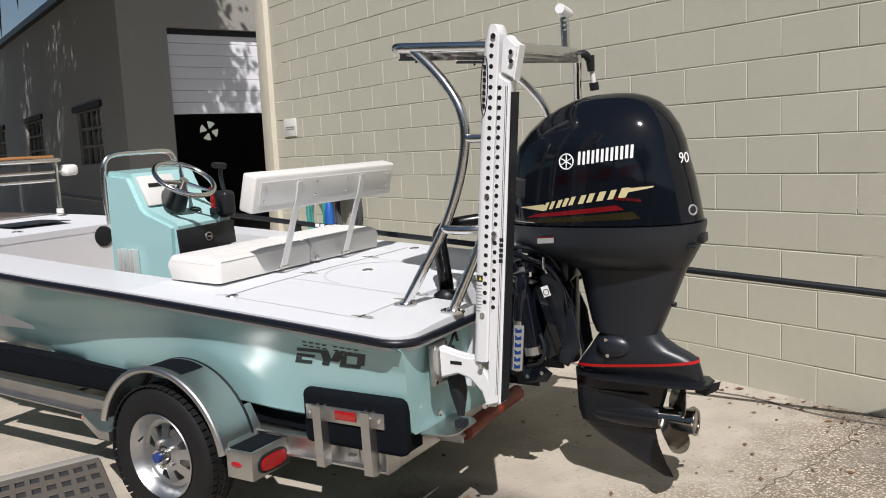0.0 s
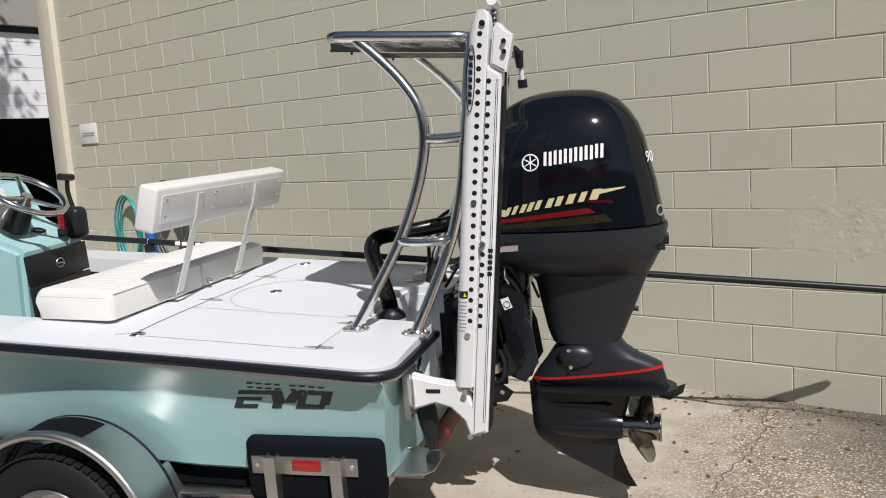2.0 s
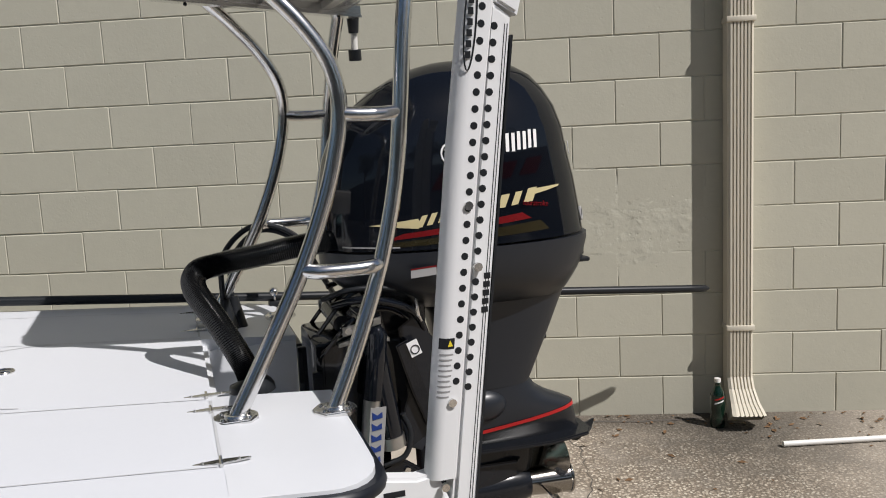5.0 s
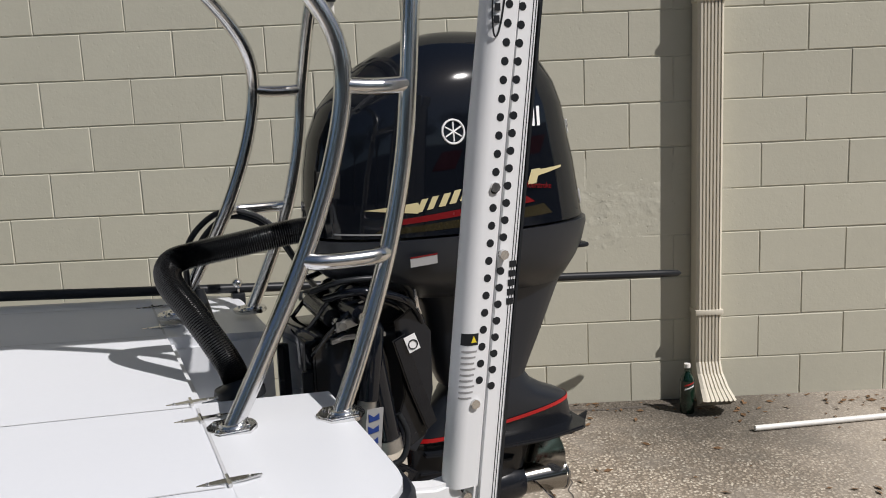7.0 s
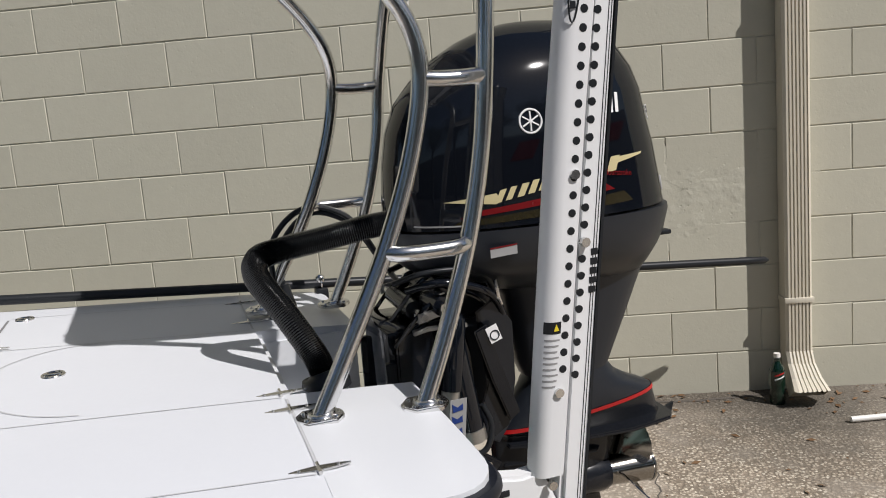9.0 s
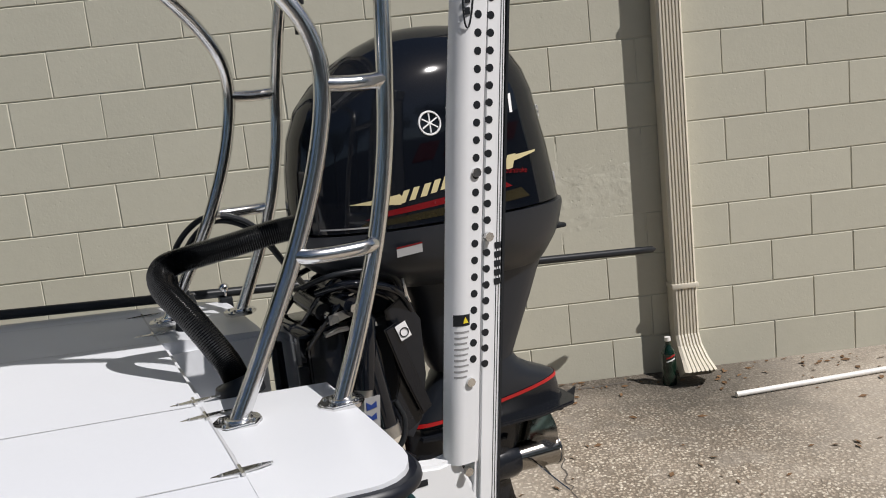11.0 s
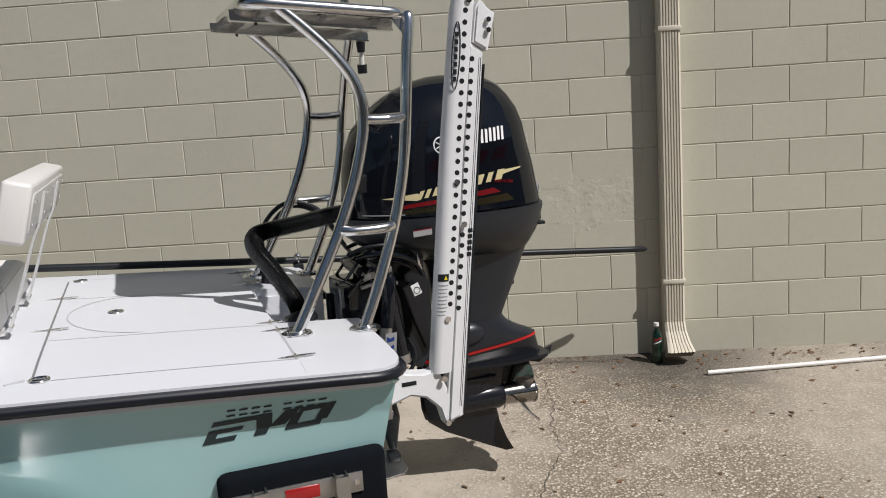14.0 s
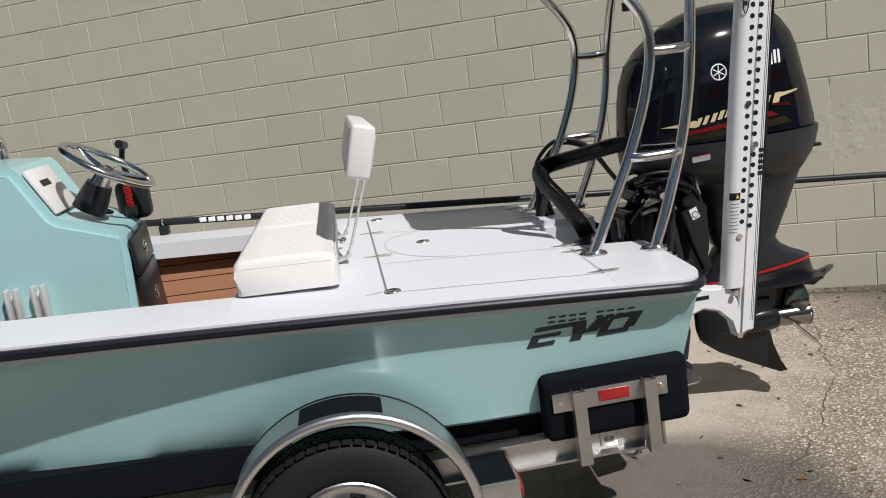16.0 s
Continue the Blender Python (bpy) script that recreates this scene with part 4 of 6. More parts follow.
def build_latch(f, p):
    z = deck_top(f, p)
    t = part("latch", torus((f, p, z + .001), .024, .0045, (0, 0, 1), 24, 8), M_steel, boat, "round steel flush latch")
    part("cup", rod((f, p, z - .004), (f, p, z + .0012), .021, 20), M_black, t)
    part("pull", box((f - .018, p - .004, z + .001), (f + .018, p + .004, z + .005), .002), M_steel, t)


for f, p in ((1.068, .713), (.891, -.034), (1.04, -.70)):
    build_latch(f, p)
part("drain_slot", prism([(1.10, .715), (1.145, .735), (1.15, .728), (1.105, .706)], 2, deck_top(1.12, .72), deck_top(1.12, .72) + .003), M_seam, boat)


# ---- seat with folding backrest ----


def build_seat():
    t = thing("leaning_seat", (1.41, 0, .86), "white vinyl pleated bench cushion on the aft deck", "seat")
    f0, f1 = 1.225, 1.548

    def cushion(p0, p1, name):
        n = int((p1 - p0) / .0115)
        rings = []
        for i in range(n + 1):
            p = p0 + (p1 - p0) * i / n
            e = min(p - p0, p1 - p) / .02
            r = max(1 - min(e, 1), 0) ** 2 * .02
            w = -.0065 if i % 3 == 0 else 0.0
            zb = deck_top(1.4, .5) + .004
            ring = []
            for f, z, top in ((f0 + r, zb - .003, 0), (f0 + r, zb + .004, 0), (f0, .965 - r, 0), (f0 + .008, .979 - r, 0), (f0 + .022, .985 - r, 1), (f0 + .03, .988 - r, 2),
                              (1.32, .993 - r, 2), (1.46, .998 - r, 2), (f1 - .03, 1.0 - r, 2), (f1 - .02, .998 - r, 1), (f1 - .006, .988 - r, 0), (f1, .97 - r, 0), (f1 - r, zb + .012, 0), (f1 - r, zb + .008, 0)):
                ring.append(Vector((f, p, z + (w if top == 2 else 0))))
            rings.append(ring)
        c = part(name, loft(rings), M_vinyl, t)
        part("piping", tube([(f0 - .0005, p0 + .02, .972), (f0 - .0005, p1 - .02, .972)], .0022, 6), M_vinyl, c)
        part("piping", tube([(f0 + .02, p1 - .001, .960), (f1 - .02, p1 - .001, .974)], .0022, 6), M_vinyl, c)
    cushion(-.61, -.02, "cushion")
    cushion(-.015, .63, "cushion")
    # backrest, tilted a little
    b = thing("backrest", (1.1, 0, .89), "white vinyl backrest board on two bent aluminium brackets", "backrest")
    tilt = Matrix.Translation((1.10, 0, 1.277)) @ Matrix.Rotation(-.27, 4, "Y")
    bm = box((-.046, -.545, -.090), (.034, .545, .085), .013, 3)
    bmesh.ops.transform(bm, matrix=tilt, verts=bm.verts)
    pad = part("pad", bm, M_vinyl, b)
    for q in ((.0345, -.072), (.0345, .068)):
        part("seam", tube([tilt @ Vector((q[0], -.53, q[1])), tilt @ Vector((q[0], .53, q[1]))], .0015, 6), M_vinyl, pad)
    bm = box((-.051, -.505, -.055), (-.045, .505, .055), .002)
    bmesh.ops.transform(bm, matrix=tilt, verts=bm.verts)
    plate = part("back_plate", bm, M_satin, b, "plain aluminium back plate")
    for p in (-.48, -.12, .12, .48):
        for z in (-.03, .035):
            c = tilt @ Vector((-.052, p, z))
            part("screw", dome(c, .006, 8, 4), M_steel, plate)
    for p in (.245, -.245):
        path = smooth_path([tilt @ Vector((-.054, p, .045)), tilt @ Vector((-.054, p, -.05)), Vector((1.09, p, 1.15)), Vector((1.165, p, .945)), Vector((1.19, p, .893)), Vector((1.22, p, .880)), Vector((1.30, p, .878))], 5)
        rings = []
        for i, q in enumerate(path):
            d = (path[min(i + 1, len(path) - 1)] - path[max(i - 1, 0)]).normalized()
            o = Vector((-d.z, 0, d.x)) * .004
            rings.append([q + o + Vector((0, .019, 0)), q + o - Vector((0, .019, 0)), q - o - Vector((0, .019, 0)), q - o + Vector((0, .019, 0))])
        br = part("bracket", loft(rings), M_satin, b, "bent satin aluminium bracket")
        part("bolt", rod((1.185, p + .03, .895), (1.185, p - .03, .895), .008, 10), M_steel, br)
        part("bolt", dome((1.055, p, 1.282), .008, 8, 4), M_steel, br)
    part("hitch", dome((1.205, -.035, .897), .013, 12, 6), M_steel, b)


build_seat()


# ---- steering console ----
def build_console():
    t = thing("steering_console", (2.2, -.04, .58), "seafoam green steering console with a stainless wheel and grab rail", "console", m=rolled(.2, 1.1) @ Matrix.Translation((.006, .014, -.010)))
    p0, p1 = -.262, .218
    prof = [(1.968, .575), (1.94, 1.105), (1.955, 1.125), (2.15, 1.195), (2.175, 1.215), (2.255, 1.375), (2.275, 1.395), (2.445, 1.412), (2.468, 1.39), (2.505, .575)]
    own = bmesh.new()
    loft([[Vector((f + (.05 if f < 2.0 else 0), p0, z)) for f, z in prof], [Vector((f, p1, z)) for f, z in prof]], own)
    bmesh.ops.bevel(own, geom=[e for e in own.edges if abs(e.verts[0].co.y - e.verts[1].co.y) < 1e-6], offset=.026, segments=4, affect="EDGES")
    part("body", own, M_green, t)
    lean = Matrix.Translation((1.94, p1, 1.105)) @ Matrix.Rotation(.104, 4, "Z") @ Matrix.Rotation(.053, 4, "Y") @ Matrix.Translation((-1.94, -p1, -1.105))
    for z0, z1 in ((.955, 1.088), (.73, .948)):
        d = part("drawer", box((1.926, p0 + .012, z0), (1.942, p1 - .012, z1), .004, m=lean), M_black, t, "black drawer front")
        part("latch", torus(lean @ Vector((1.924, -.02, (z0 + z1) / 2)), .022, .005, (1, 0, 0), 24, 8), M_steel, d)
        part("pull", box((1.92, -.038, (z0 + z1) / 2 - .004), (1.925, -.002, (z0 + z1) / 2 + .004), .002, m=lean), M_steel, d)
    # display cover on the sloped dash
    bm = box((-.085, -.06, .0), (.095, .185, .016), .005)
    bmesh.ops.transform(bm, matrix=Matrix.Translation((2.205, .0, 1.287)) @ Matrix.Rotation(-1.107, 4, "Y"), verts=bm.verts)
    disp = part("display_cover", bm, M_vinyl, t, "white display cover")
    bm = box((.02, .045, .0162), (.045, .135, .0172))
    bmesh.ops.transform(bm, matrix=Matrix.Translation((2.205, .0, 1.287)) @ Matrix.Rotation(-1.107, 4, "Y"), verts=bm.verts)
    part("text_bar", bm, M_black, disp)
    # grab rail
    pts = smooth_path([(2.475, .205, 1.12), (2.47, .215, 1.25), (2.465, .215, 1.40), (2.46, .20, 1.47), (2.455, .14, 1.503), (2.45, -.04, 1.507), (2.455, -.22, 1.503), (2.46, -.28, 1.47), (2.465, -.293, 1.40), (2.475, -.285, 1.12)], 6)
    part("grab_rail", tube(pts, .0155, 12), M_alu, t)
    # wheel
    c, nrm = Vector((1.987, .07, 1.35)), Vector((-.55, 0, .83)).normalized()
    w = part("steering_wheel", torus(c, .163, .0135, nrm, 40, 12), M_steel, t, "stainless steering wheel")
    q = Vector((0, 0, 1)).rotation_difference(nrm)
    for a in (90, 210, 330):
        e = c + q @ Vector((.155 * math.cos(radians(a)), .155 * math.sin(radians(a)), 0))
        part("spoke", tube([c - nrm * .025, (c - nrm * .02 + e) / 2 - nrm * .004, e], [.016, .011, .008], 8), M_steel, w)
    part("hub", rod(c - nrm * .078, c - nrm * .004, .036, 18, r2=.024), M_steel, w)
    part("column", tube([c - nrm * .075, c - nrm * .13, c - nrm * .18], [.046, .056, .060], 18), M_black, t)
    # throttle box and lever
    th = part("throttle", box((1.925, -.245, 1.11), (2.05, -.155, 1.262), .03, 4), M_black, t)
    part("lever", tube(smooth_path([(1.985, -.215, 1.24), (2.005, -.215, 1.33), (1.992, -.205, 1.40)], 5), .011, 10), M_black, th)
    part("grip", tube([(1.992, -.24, 1.40), (1.988, -.15, 1.41)], .017, 10), M_black, th)
    coil = [Vector((1.985 + .012 * math.cos(k * 1.2), -.115 + .012 * math.sin(k * 1.2), 1.165 + .0018 * k)) for k in range(70)]
    part("lanyard", tube(coil, .003, 6), M_dred, t, "red coiled kill-switch lanyard")
    part("lanyard_base", rod((1.985, -.115, 1.135), (1.985, -.115, 1.17), .022, 14), M_black, t)
    part("gauge", torus((2.07, -.06, 1.172), .028, .006, (-.3, 0, 1), 24, 8), M_black, t)
    # rod holders on the port side
    rack = part("rod_rack", box((2.24, .218, .845), (2.38, .226, .875), .002), M_alu, t)
    for f in (2.352, 2.262):
        for d in (-.016, .016):
            part("rod_holder", box((f + d - .007, .222, .79), (f + d + .007, .262, .985), .004), M_satin, rack)
        part("holder_back", box((f - .018, .222, .79), (f + .018, .23, .96), .002), M_satin, rack)


build_console()


# ---- rigging hose and cables ----
M_hosegloss = material("black_corrugated_hose", (0.004, 0.0045, 0.005), 0.22, var=0.1, scale=8.0)


def build_hose():
    t = thing("rigging_hose", (.335, .235, .80), "black corrugated rigging hose looping from the deck to the motor", "hose", m=LEVEL)
    pts = smooth_path([(.285, .225, .815), (.302, .205, .87), (.355, .14, .97), (.400, .075, 1.045), (.388, .03, 1.085), (.325, .02, 1.10), (.22, .03, 1.115), (.10, .05, 1.135), (.0, .06, 1.14)], 44)
    part("hose", tube(pts, .0305, 14, ribs=.07), M_hosegloss, t)
    part("boot", tube([(.285, .230, .800), (.285, .230, .815), (.285, .229, .822), (.287, .226, .832)], [.058, .056, .048, .034], 24), M_black, t)
    pts = smooth_path([(.295, -.44, .83), (.305, -.44, .93), (.29, -.45, 1.065), (.185, -.46, 1.148), (.06, -.42, 1.11), (-.01, -.30, .97), (-.02, -.18, .93)], 8)
    part("cable", tube(pts, .009, 8), M_black, t)
    pts = smooth_path([(.265, -.47, .83), (.275, -.47, .93), (.26, -.47, 1.05), (.165, -.47, 1.130), (.05, -.43, 1.085), (-.02, -.3, .95)], 8)
    part("cable", tube(pts, .009, 8), M_black, t)
    part("cable_boot", tube([(.295, -.44, .80), (.295, -.44, .84), (.30, -.44, .92)], [.04, .026, .014], 14, ribs=.1), M_black, t)
    part("cable_boot", tube([(.265, -.47, .80), (.265, -.47, .84), (.27, -.47, .92)], [.04, .026, .014], 14, ribs=.1), M_black, t)


build_hose()


# ---- push pole along the starboard rail ----
def build_push_pole():
    t = thing("push_pole", (1.0, -.86, .9), "long black push pole held along the starboard rail", "push pole", m=LEVEL)

    def at(f):
        return Vector((f, -.862 + .027 * (2 - f), .832 + .0845 * f))
    part("shaft", tube([at(f) for f in np.linspace(-1.70, 4.6, 20)], .0165, 14), M_black, t, "black carbon shaft")
    part("tip", tube([at(-1.70), at(-1.78), at(-1.80)], [.0165, .015, .005], 12), M_black, t)
    for f in (.10, 2.05, 3.9):
        h = part("holder", box((f - .022, at(f).y - .023, at(f).z - .06), (f + .022, at(f).y + .027, at(f).z - .014), .006), M_black, t)
        part("strap", torus(at(f), .021, .004, (1, 0, 0), 20, 6), M_steel, h)
    for i in range(6):
        f = 1.86 - .042 * i
        part("mark_bar", box((f - .016, at(f).y + .016, at(f).z - .008), (f + .016, at(f).y + .0178, at(f).z + .014), .001), M_dwhite, t)
    part("pivot", dome((.10, at(.10).y, at(.10).z + .016), .02, 12, 6), M_steel, t)


build_push_pole()


# ---- marks on hull and cowling ----
def hull_p(f, z):
    q = hull_section(f)
    zs = [v[1] for v in q][::-1]
    ps = [v[0] for v in q][::-1]
    return float(np.interp(z, zs, ps))


LEVELS = [(1.120, .062, -.742, .2235), (1.145, .061, -.737, .2225), (1.2, .059, -.728, .2205), (1.28, .053, -.713, .2165), (1.36, .038, -.692, .210), (1.43, .01, -.678, .20), (1.49, -.04, -.655, .18)]


def cowl_p(f, z):
    zs = [v[0] for v in LEVELS]
    a, b, w = (float(np.interp(z, zs, [v[k] for v in LEVELS])) for k in (1, 2, 3))
    c, h = (a + b) / 2, (a - b) / 2
    u = min(abs((f - c) / h), .999)
    return w * (1 - u ** 2.35) ** (1 / 2.35)


def decal(quad, surf, mat, name, parent, lift=.0015, n=10, m=4):
    """A four-cornered mark in (f, z) laid on a curved side."""
    a, b, c, d = [Vector((*q, 0)) for q in quad]
    rows = []
    for j in range(m + 1):
        u = j / m
        row = []
        for i in range(n + 1):
            v = i / n
            q = (a * (1 - v) + b * v) * (1 - u) + (d * (1 - v) + c * v) * u
            row.append(Vector((q.x, surf(q.x, q.y) + lift, q.y)))
        rows.append(row)
    return part(name, loft(rows, cap=False, closed=False), mat, parent)


def hz(u, v):
    """A place on the maker's mark: u along it from the bow end, v up."""
    f = .690 - .365 * u - .035 * v
    return (f, .608 + .004 * u + .068 * v - .0 * u)


def hbox(u0, u1, v0, v1, sk=0.0):
    decal([hz(u0, v0), hz(u1, v0), hz(u1 + sk, v1), hz(u0 + sk, v1)], hull_p, M_decal, "mark_bar", boat, .002)


hbox(.02, .26, .0, .22)
hbox(.02, .10, .22, .42)
hbox(.02, .28, .42, .60)
hbox(.02, .36, .78, 1.0)
hbox(.40, .52, .30, 1.0, -.06)
hbox(.40, .50, .0, .30)
hbox(.50, .62, .3, 1.0, .06)
hbox(.68, .96, .78, 1.0)
hbox(.64, .92, .0, .22)
hbox(.64, .72, .22, .78)
hbox(.86, .96, .22, .78)
for i in range(8):
    f = .612 - .033 * i - (.022 if i > 3 else 0)
    z = .699 - .012 * i / 7
    for lo, hi in ((-.012, -.0065), (.0045, .010)):
        k = .12
        decal([(f - k * (lo + .012), z + lo), (f - .023 - k * (lo + .012), z + lo), (f - .023 - k * (hi + .012), z + hi), (f - k * (hi + .012), z + hi)], hull_p, M_decal, "mark_bar", boat, .002, 4, 2)

# cowling: ring badge, white bars, gold and red flashes
ring = [Vector((-.272 + .029 * math.cos(a), cowl_p(-.272 + .029 * math.cos(a), 1.372 + .029 * math.sin(a)) + .001, 1.372 + .029 * math.sin(a))) for a in (2 * math.pi * i / 28 for i in range(28))]
part("badge_ring", tube(ring, .0028, 6, closed=True), M_dwhite, cowl)
for a in (90, 210, 330):
    for k in (1, -1):
        e = Vector((-.272 + .024 * k * math.cos(radians(a)), 0, 1.372 + .024 * k * math.sin(radians(a))))
        e.y = cowl_p(e.x, e.z) + .001
        part("badge_bar", tube([Vector((-.272, cowl_p(-.272, 1.372) + .001, 1.372)), e], .0022, 6), M_dwhite, cowl)
for i in range(6):
    f = -.320 - .0365 * i
    z = 1.358 + .0035 * i
    for d in (0.0, .0185):
        decal([(f - d, z), (f - d - .0105, z), (f - d - .0125, z + .050), (f - d - .002, z + .050)], cowl_p, M_dwhite, "mark_bar", cowl, .0015, 4, 3)
for i, (a, w, top) in enumerate(((-.165, .016, .034), (-.192, .016, .034), (-.222, .018, .034), (-.250, .018, .035), (-.278, .018, .036), (-.318, .022, .036),
                                 (-.352, .022, .037), (-.392, .026, .038), (-.436, .022, .038), (-.476, .030, .040))):
    z = 1.180 + .0052 * i
    decal([(a, z), (a - w, z + .002), (a - w - .016, z + top), (a - .016, z + top - .002)], cowl_p, M_gold, "mark_bar", cowl, .0017, 5, 3)
M_flash = material("decal_deep_red", (0.20, 0.006, 0.009), 0.25, var=0.35, scale=5.0)
decal([(-.045, 1.190), (-.17, 1.178), (-.18, 1.192), (-.17, 1.205)], cowl_p, M_gold, "flash", cowl)
decal([(-.50, 1.245), (-.60, 1.262), (-.605, 1.268), (-.50, 1.262)], cowl_p, M_gold, "flash", cowl)
decal([(-.08, 1.148), (-.50, 1.182), (-.47, 1.200), (-.13, 1.166)], cowl_p, M_flash, "flash", cowl, .0008, 14)
# dull gold band: a reflection low on the cowling, painted as colour
M_goldband = material("painted_gold_reflection", (0.03, 0.024, 0.009), 0.2, var=0.4, scale=5.0)
decal([(-.06, 1.128), (-.56, 1.146), (-.53, 1.174), (-.08, 1.142)], cowl_p, M_goldband, "flash", cowl, .0006, 14)
M_dim = material("decal_dim_red", (0.0085, 0.0025, 0.0045), 0.15, var=0.3, scale=60)
for i in range(4):
    f = -.21 - .085 * i
    decal([(f, 1.278 + .008 * i), (f - .06, 1.282 + .008 * i), (f - .085, 1.328 + .008 * i), (f - .03, 1.324 + .008 * i)], cowl_p, M_dim, "flash", cowl, .0006)
decal([(.02, 1.130), (-.12, 1.128), (-.12, 1.132), (.02, 1.134)], cowl_p, M_dgrey, "pinstripe", cowl)


def words(text, size, m, mat, name, parent):
    cu = bpy.data.curves.new(name, "FONT")
    cu.body, cu.size, cu.extrude = text, size, .0004
    cu.align_x, cu.align_y = "CENTER", "CENTER"
    tmp = bpy.data.objects.new(name, cu)
    me = bpy.data.meshes.new_from_object(tmp)
    bpy.data.objects.remove(tmp)
    me.materials.clear()
    me.materials.append(mat)
    me.transform(Matrix.Translation(-BASE[parent.name]) @ m)
    ob = new(name, me)
    ob.parent = parent
    BASE[ob.name] = BASE[parent.name]
    return ob


def facing(at, nrm, up=(0, 0, 1)):
    n = Vector(nrm).normalized()
    x = Vector(up).cross(n).normalized()
    y = n.cross(x)
    return Matrix.Translation(at) @ Matrix((x, y, n)).transposed().to_4x4()


words("90", .058, facing((-.690, .062, 1.362), (-.90, .42, .12)), M_dwhite, "number", cowl)
words("fourstroke", .022, facing((-.515, cowl_p(-.515, 1.225) + .003, 1.222), (-.32, .94, .1), (-.12, 0, 1)), M_flash, "lettering", cowl)
part("badge", torus((-.722, .075, 1.165), .018, .004, (-.8, .55, .1), 20, 6), M_dgrey, cowl)
part("badge_face", rod((-.718, .072, 1.165), (-.7235, .076, 1.165), .014, 16), M_grey, cowl)

# stickers on the lower cowling
decal([(-.140, 1.048), (-.212, 1.052), (-.212, 1.074), (-.140, 1.070)], lambda f, z: .2195, M_dgrey, "sticker", motor, .003)
decal([(-.140, 1.070), (-.212, 1.074), (-.212, 1.078), (-.140, 1.074)], lambda f, z: .2205, M_flash, "sticker", motor, .003)
# paper tag on the cables
part("paper_tag", box((-.016, -.001, -.022), (.016, .001, .022), m=Matrix.Translation((-.15, .185, .845)) @ Matrix.Rotation(.35, 4, "Y")), M_dwhite, motor, "white paper tag")
part("tag_ring", torus((-.152, .187, .842), .012, .0016, (0, 1, 0), 20, 6), M_black, motor)
# jack plate with its blue-lettered side
jp = thing("jack_plate", (.05, 0, .45), "black hydraulic jack plate with a silver ram behind the transom", "jack plate", m=rolled(0, 0.95))
for s in (1, -1):
    part("side_plate", box((-.09, .135 * s - .008, .42), (.118, .135 * s + .008, .80), .004), M_gloss, jp)
part("ram", rod((-.01, .185, .50), (-.035, .185, .72), .026, 16), M_mill, jp, "silver hydraulic ram")
part("label", prism([(-.002, .505), (-.046, .505), (-.066, .70), (-.022, .70)], 1, .2085, .2110), M_dgrey, jp, "pale grey label with blue marks")
for i in range(6):
    z = .512 + .031 * i
    part("mark_bar", prism([(-.010 - .0031 * i, z), (-.038 - .0031 * i, z + .004), (-.038 - .0031 * i, z + .020), (-.024 - .0031 * i, z + .012), (-.010 - .0031 * i, z + .022)], 1, .2105, .2125), M_navy, jp)
part("ram_cap", tube([(-.035, .185, .72), (-.047, .185, .82), (-.056, .182, .90), (-.06, .178, .915)], [.030, .030, .029, .018], 18), M_gloss, jp)
part("body", box((.0, -.125, .44), (.105, .125, .875), .012), M_gloss, jp)
part("cover", box((-.012, -.08, .50), (.002, .08, .82), .006), M_jet, jp)
for y in (-.105, .105):
    for z in (.50, .66, .82):
        part("bolt", rod((-.002, y, z), (-.010, y, z), .010, 6), M_steel, jp)


